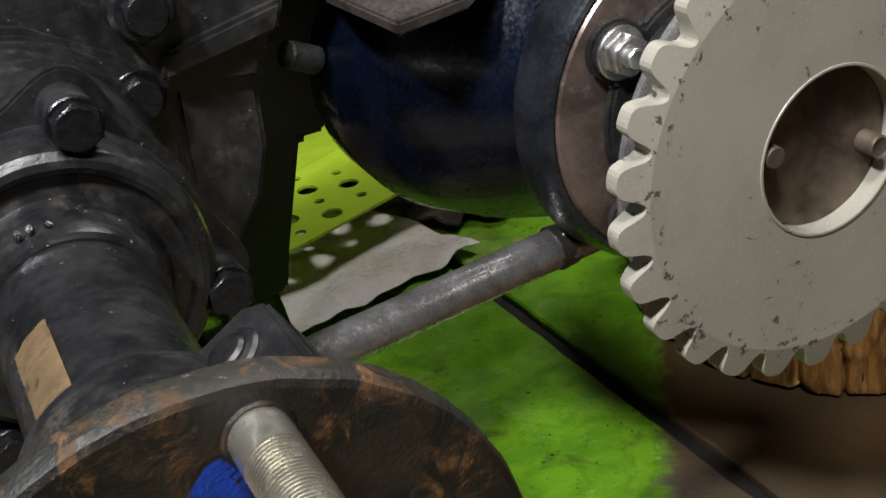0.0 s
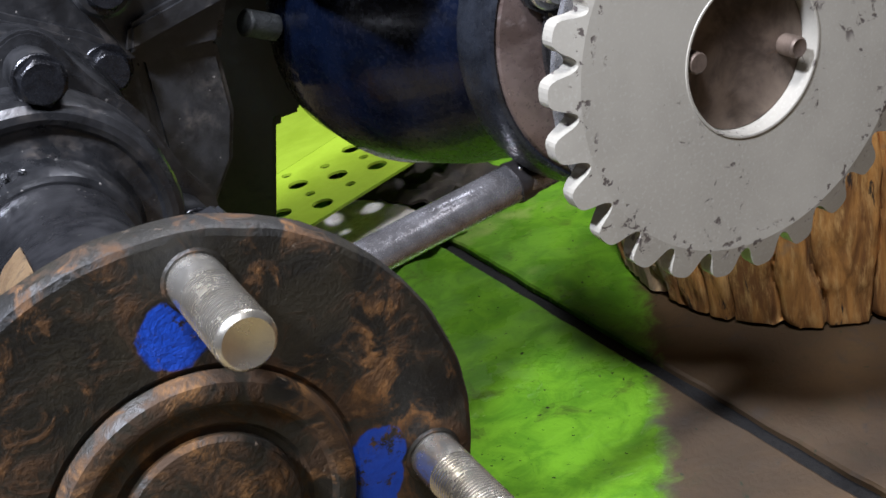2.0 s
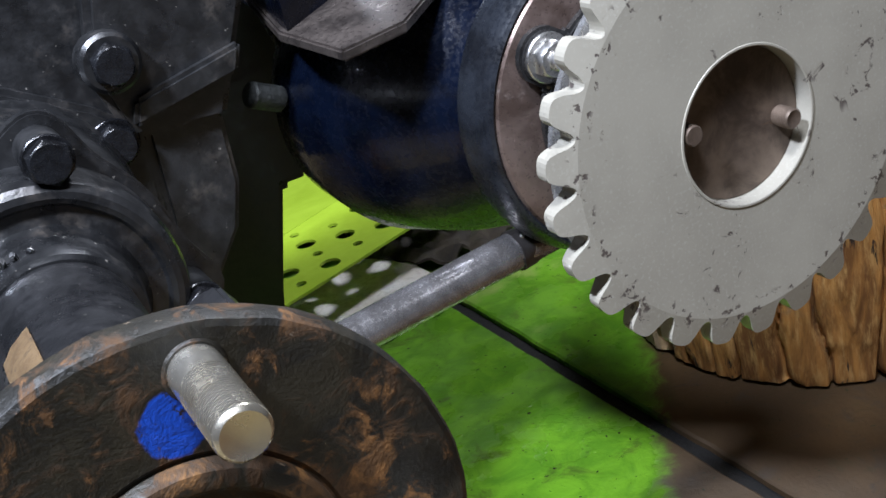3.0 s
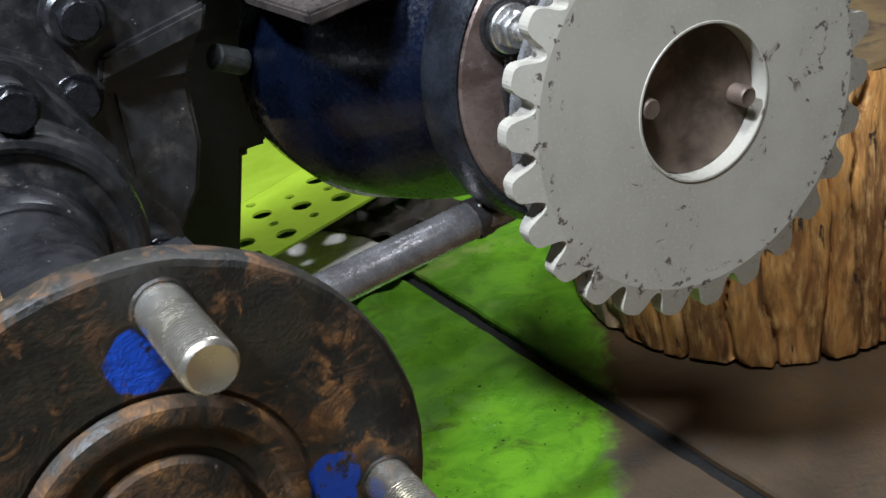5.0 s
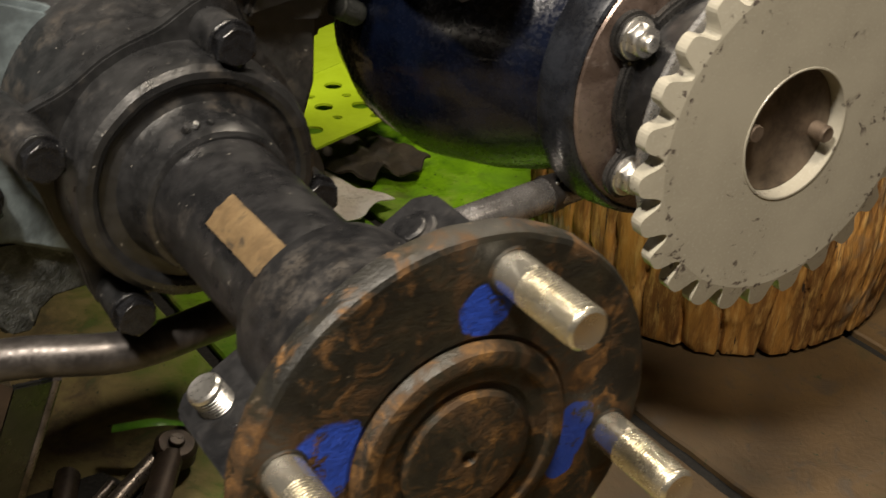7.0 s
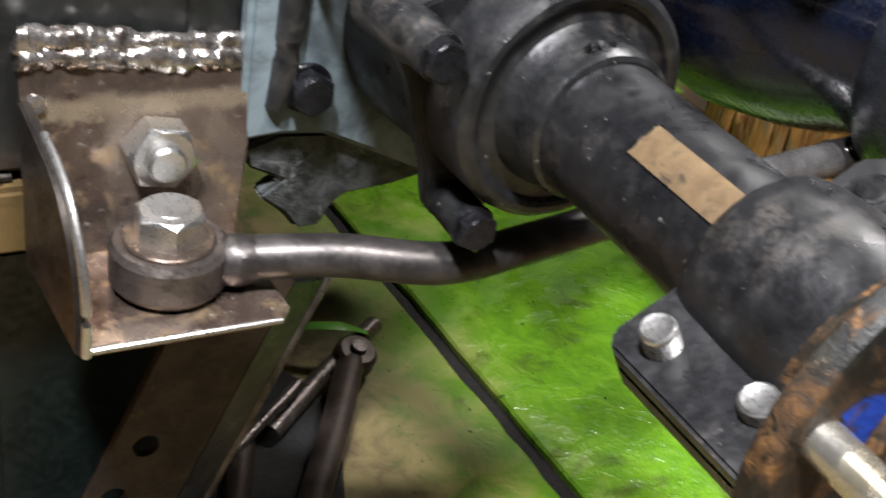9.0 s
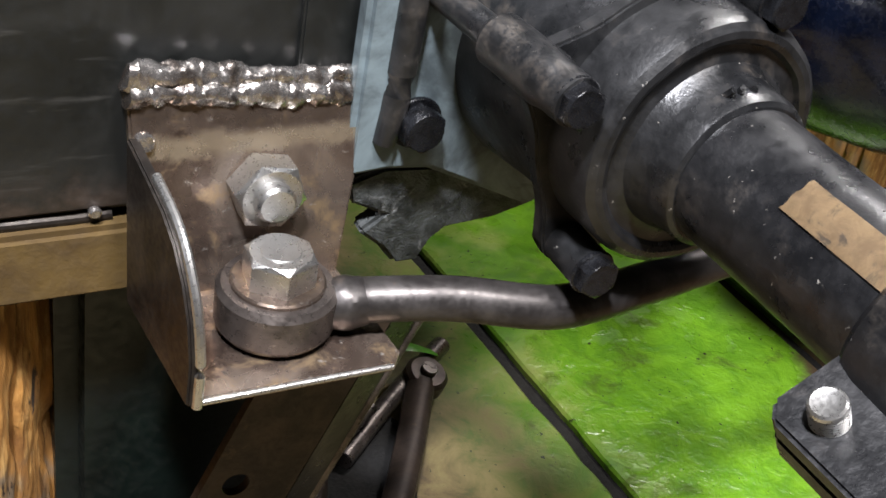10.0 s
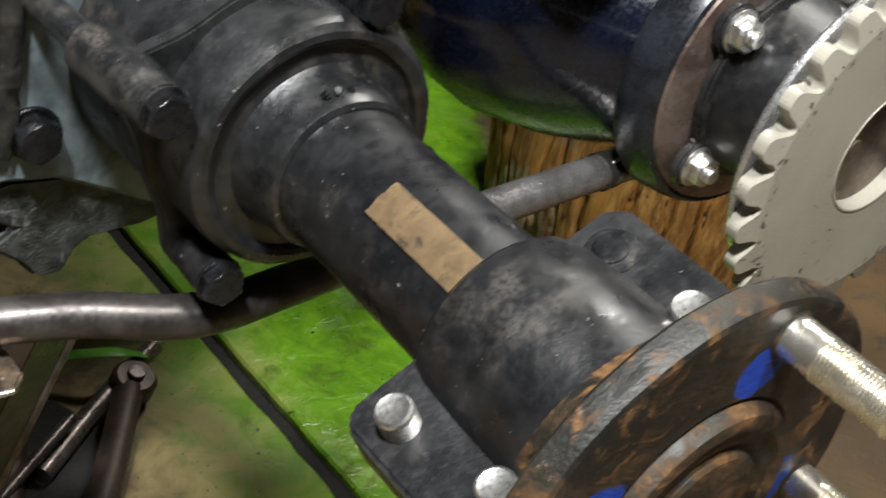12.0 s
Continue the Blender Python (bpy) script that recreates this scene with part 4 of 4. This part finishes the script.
# ---- logs ----
def log_post(name, label, x, y, radius, height, seed, m):
    """A standing log with deep upright furrows in its bark."""
    post = thing(name, label, "log", pose(x, y, FLOOR, 0, 0, 0))
    bm, rings, seg, rows = bmesh.new(), [], 560, 40
    plates = round(2 * math.pi * radius / 0.031)
    for k in range(rows + 1):
        z, ring = height * k / rows, []
        for i in range(seg):
            a = 2 * math.pi * i / seg
            c, s = math.cos(a), math.sin(a)
            u = a / (2 * math.pi) * plates + 0.9 * noise.noise(Vector((c * 4 + seed, s * 4, z * 5))) + 0.25 * noise.noise(Vector((c * 14, s * 14 + seed, z * 26)))
            w, plate = u % 1.0, math.floor(u) % plates
            edge = min(w, 1 - w)
            lift = noise.noise(Vector((plate * 3.7 + seed, round(z * 9 + plate * 0.37), 4.0)))
            deep = 0.6 + 0.6 * noise.noise(Vector((plate * 1.9, seed, z * 7)))
            crack = max(0.0, 1 - edge / 0.13) ** 1.4 * max(0.15, deep)
            scale = noise.noise(Vector((c * 40, s * 40 + seed, z * 60)))
            flare = radius * (1 + 0.06 * min(1.0, z / 0.09) * m)
            r = flare * (1 + 0.04 * noise.noise(Vector((c * 1.2 + seed, s * 1.2, z * 1.5)))) + 0.0035 * lift - 0.0175 * crack + 0.0016 * scale
            foot = 0.0045 * (1 + noise.noise(Vector((plate * 2.3, seed, 8)))) if k == 0 else 0.0
            ring.append(bm.verts.new((r * c, r * s, z + foot)))
        rings.append(ring)
    for a, b in zip(rings, rings[1:]):
        for i in range(seg):
            bm.faces.new((a[i], a[(i + 1) % seg], b[(i + 1) % seg], b[i]))
    bm.faces.new(rings[0][::-1])
    bmesh.ops.recalc_face_normals(bm, faces=bm.faces)
    part("bark", bm, BARK, post, "furrowed orange-brown bark", None, 60)
    part("cut_end", lathe([(height - 0.004, 0), (height - 0.004, radius * 0.99), (height, radius * 0.97), (height, 0)], 48), WOOD_CUT, post, "sawn wood end", pose(0, 0, 0, 90) @ pose(0, 0, 0))


log_post("support_log", "thick standing log with furrowed bark under the drive", 0.630, 0.495, 0.168, 0.238, 3.0, 1.0)
log_post("support_log", "standing log with mossy bark under the crossmember", -0.331, 0.430, 0.125, 0.2435, 11.0, 0.0)


solid("wood_block", roughen(box(-0.40, -0.196, 0.318, 0.46, -0.1145, -0.0800, 0.003), 0.0015, 40), WOOD_CUT, "yellow sawn wood block lying on the log", "wood block")
can = thing("fuel_can", "dark green painted metal can standing on the floor", "can")
part("body", roughen(box(-0.221, -0.085, 0.354, 0.42, FLOOR, -0.128, 0.012), 0.001, 20), CAN, can)
part("cap", rod(0.018, 0.014, 0.002), CAN, can, "", pose(-0.14, 0.388, -0.129))
solid("rubber_mat", clamp_plate([(-0.20, 0.22), (-0.03, 0.25), (-0.005, 0.33), (0.03, 0.42), (0.005, 0.47), (-0.22, 0.47)], FLOOR + 0.0005, FLOOR + 0.006), DIRT, "black rubber mat scrap under the leg", "rubber mat")


# ---- things on the floor ----
def perforated_sheet():
    sheet = thing("perforated_sheet", "folded lime green plastic panel with large and small round holes", "plastic panel")
    outline = [(0.150, 0.738), (0.2757, 0.7811), (0.4075, 0.8285), (0.55, 0.880), (0.55, 1.046), (0.4436, 1.0007), (0.341, 0.953), (0.150, 0.868)]
    base, v1, v2, holes = Vector((0.3326, 0.8673)), Vector((0.0400, 0.0535)), Vector((0.0400, -0.0147)), []
    low = lambda x: 0.6815 + 0.360 * x
    for i in range(-16, 17):
        for j in range(-16, 17):
            q = base + v1 * (i / 2) + v2 * (j / 2)
            r = 0.0108 if i % 2 == 0 and j % 2 == 0 else (0.0055 if i % 2 and j % 2 else 0)
            edge = q.y - low(q.x)
            if r and 0.165 < q.x < 0.535 and r + 0.003 < edge < 0.141 - r:
                holes.append((q.x, q.y, r))
    part("holed_panel", holed_plate(outline, holes, 0.003), PLASTIC_GREEN, sheet, "", pose(0, 0, -0.300))
    bm = clamp_plate([(0.150, 0.869), (0.341, 0.954), (0.4436, 1.0017), (0.55, 1.047), (0.62, 1.34), (0.30, 1.30), (0.150, 1.20)], -0.003, 0.0)
    for v in bm.verts:
        if v.co.y > 1.15:
            v.co.z -= 0.045
    part("plain_panel", bm, PLASTIC_GREEN, sheet, "", pose(0, 0, -0.300))
    for x, y in ((0.17, 0.76), (0.53, 0.885), (0.17, 0.86), (0.53, 1.03)):
        part("foot", box(x - 0.008, x + 0.008, y - 0.008, y + 0.008, FLOOR, -0.3035, 0.001), PLASTIC_GREEN, sheet)


perforated_sheet()


def film():
    bm = bmesh.new()
    spot = lambda u, v: Vector((0.205, 0.700)).lerp(Vector((0.228, 0.880)), v).lerp(Vector((0.415, 0.745)).lerp(Vector((0.360, 0.905)), v), u)
    grid = [[bm.verts.new((*(spot(i / 24, j / 24) + Vector((0, 0.012 * noise.noise(Vector((i * 0.3, j * 0.3, 5)))))), FLOOR + 0.010 + 0.008 * noise.noise(Vector((i * 0.16, j * 0.16, 2))))) for j in range(25)] for i in range(25)]
    for i in range(24):
        for j in range(24):
            bm.faces.new((grid[i][j], grid[i + 1][j], grid[i + 1][j + 1], grid[i][j + 1]))
    bmesh.ops.recalc_face_normals(bm, faces=bm.faces)
    bmesh.ops.solidify(bm, geom=bm.faces[:], thickness=0.001)
    solid("plastic_film", bm, PALE_SHEET, "crumpled pale plastic film lying on the floor", "plastic film")


film()


def rag():
    # Rumpled dark brown sheet that fills the dark area beside the film
    bm = bmesh.new()
    spot = lambda u, v: Vector((0.412, 0.790)).lerp(Vector((0.345, 0.900)), v).lerp(Vector((0.500, 0.800)).lerp(Vector((0.460, 0.940)), v), u)
    grid = [[bm.verts.new((*(spot(i / 20, j / 20) + Vector((0, 0.012 * math.sin(i * 0.4)))), FLOOR + 0.014 + 0.010 * noise.noise(Vector((i * 0.3, j * 0.35, 9))))) for j in range(21)] for i in range(21)]
    for i in range(20):
        for j in range(20):
            bm.faces.new((grid[i][j], grid[i + 1][j], grid[i + 1][j + 1], grid[i][j + 1]))
    bmesh.ops.recalc_face_normals(bm, faces=bm.faces)
    bmesh.ops.solidify(bm, geom=bm.faces[:], thickness=0.003)
    solid("dark_brown_patch", bm, PATCH_BROWN, "rumpled dark brown patch lying on the floor", "rag")


rag()


def floor_scrap():
    bar = lambda name, pts, r, mat, label, cat: solid(name, sweep(pts, r, 14, 5), mat, label, cat)
    z = FLOOR
    bar("steel_bar", [(0.0876, 0.4862, z + 0.016), (0.03, 0.447, z + 0.014), (-0.03, 0.40, z + 0.012)], 0.007, TUBE_STEEL, "short rusty steel bar lying on the floor", "steel bar")
    bar("steel_bar", [(-0.02, 0.47, z + 0.012), (-0.05, 0.40, z + 0.012), (-0.09, 0.31, z + 0.012)], 0.009, LEG_BROWN, "rusty brown steel bar lying on a mat", "steel bar")
    lever = thing("hand_lever", "dark steel lever with a rounded end lying on scrap", "lever")
    part("bar", sweep([(0.050, 0.447, z + 0.020), (0.015, 0.393, z + 0.018), (-0.025, 0.335, z + 0.016), (-0.065, 0.275, z + 0.016)], 0.0105, 16, 5, lambda t: 0.7), LEG_BROWN, lever)
    part("head", roughen(rod(0.016, 0.014, 0.003), 0.0005, 90), LEG_BROWN, lever, "", pose(0.055, 0.454, z + 0.013, 12, 8, 0))
    part("pin", rod(0.006, 0.018), TUBE_STEEL, lever, "", pose(0.055, 0.454, z + 0.013, 12, 8, 0))
    bar("thin_rod", [(0.0, 0.425, z + 0.03), (-0.06, 0.385, z + 0.02), (-0.12, 0.34, z + 0.012)], 0.004, TUBE_STEEL, "thin bare steel rod on the scrap", "steel rod")
    solid("green_strip", sweep([(0.02, 0.485, z + 0.03), (0.05, 0.47, z + 0.035), (0.075, 0.475, z + 0.02)], 0.005, 8, 6, lambda t: 0.2), LEAF, "narrow green plastic strip on the scrap", "strip")


floor_scrap()


# ---- floor slabs ----
def slabs():
    """Long slabs with ragged, chipped edges; dirt fills the joints."""
    width, gap = 0.2550, 0.0145
    meshes = []
    for kind in range(4):
        n, length = 300, 4.78
        bm = bmesh.new()
        rows = []
        for k in range(n + 1):
            y, row = length * k / n, []
            for x, sx in ((0.0, -1), (width - gap, 1)):
                wob = 0.0022 * noise.noise(Vector((y * 30, kind * 7 + x * 20, 1))) + 0.0022 * max(0.0, noise.noise(Vector((y * 75, kind * 3 + x * 40, 5))) - 0.15)
                row += [(x - sx * wob, y, -0.02), (x - sx * wob, y, -0.0018), (x - sx * (wob + 0.0022), y, 0.0)]
            rows.append([bm.verts.new(row[i]) for i in (0, 1, 2, 5, 4, 3)])
        for a, b in zip(rows, rows[1:]):
            for i in range(6):
                bm.faces.new((a[i], a[(i + 1) % 6], b[(i + 1) % 6], b[i]))
        bm.faces.new(rows[0])
        bm.faces.new(rows[-1])
        bmesh.ops.recalc_face_normals(bm, faces=bm.faces)
        me = bpy.data.meshes.new("slab")
        bm.to_mesh(me)
        bm.free()
        me.materials.append(SLAB)
        meshes.append(me)
    for i in range(-9, 8):
        ob = new("slab", meshes[i % 4])
        ob.parent = GROUND
        ob.matrix_basis = pose(0.150, 0.30, 0, 0, 0, 2.6) @ pose(gap / 2 + i * width, -2.09, FLOOR)


slabs()
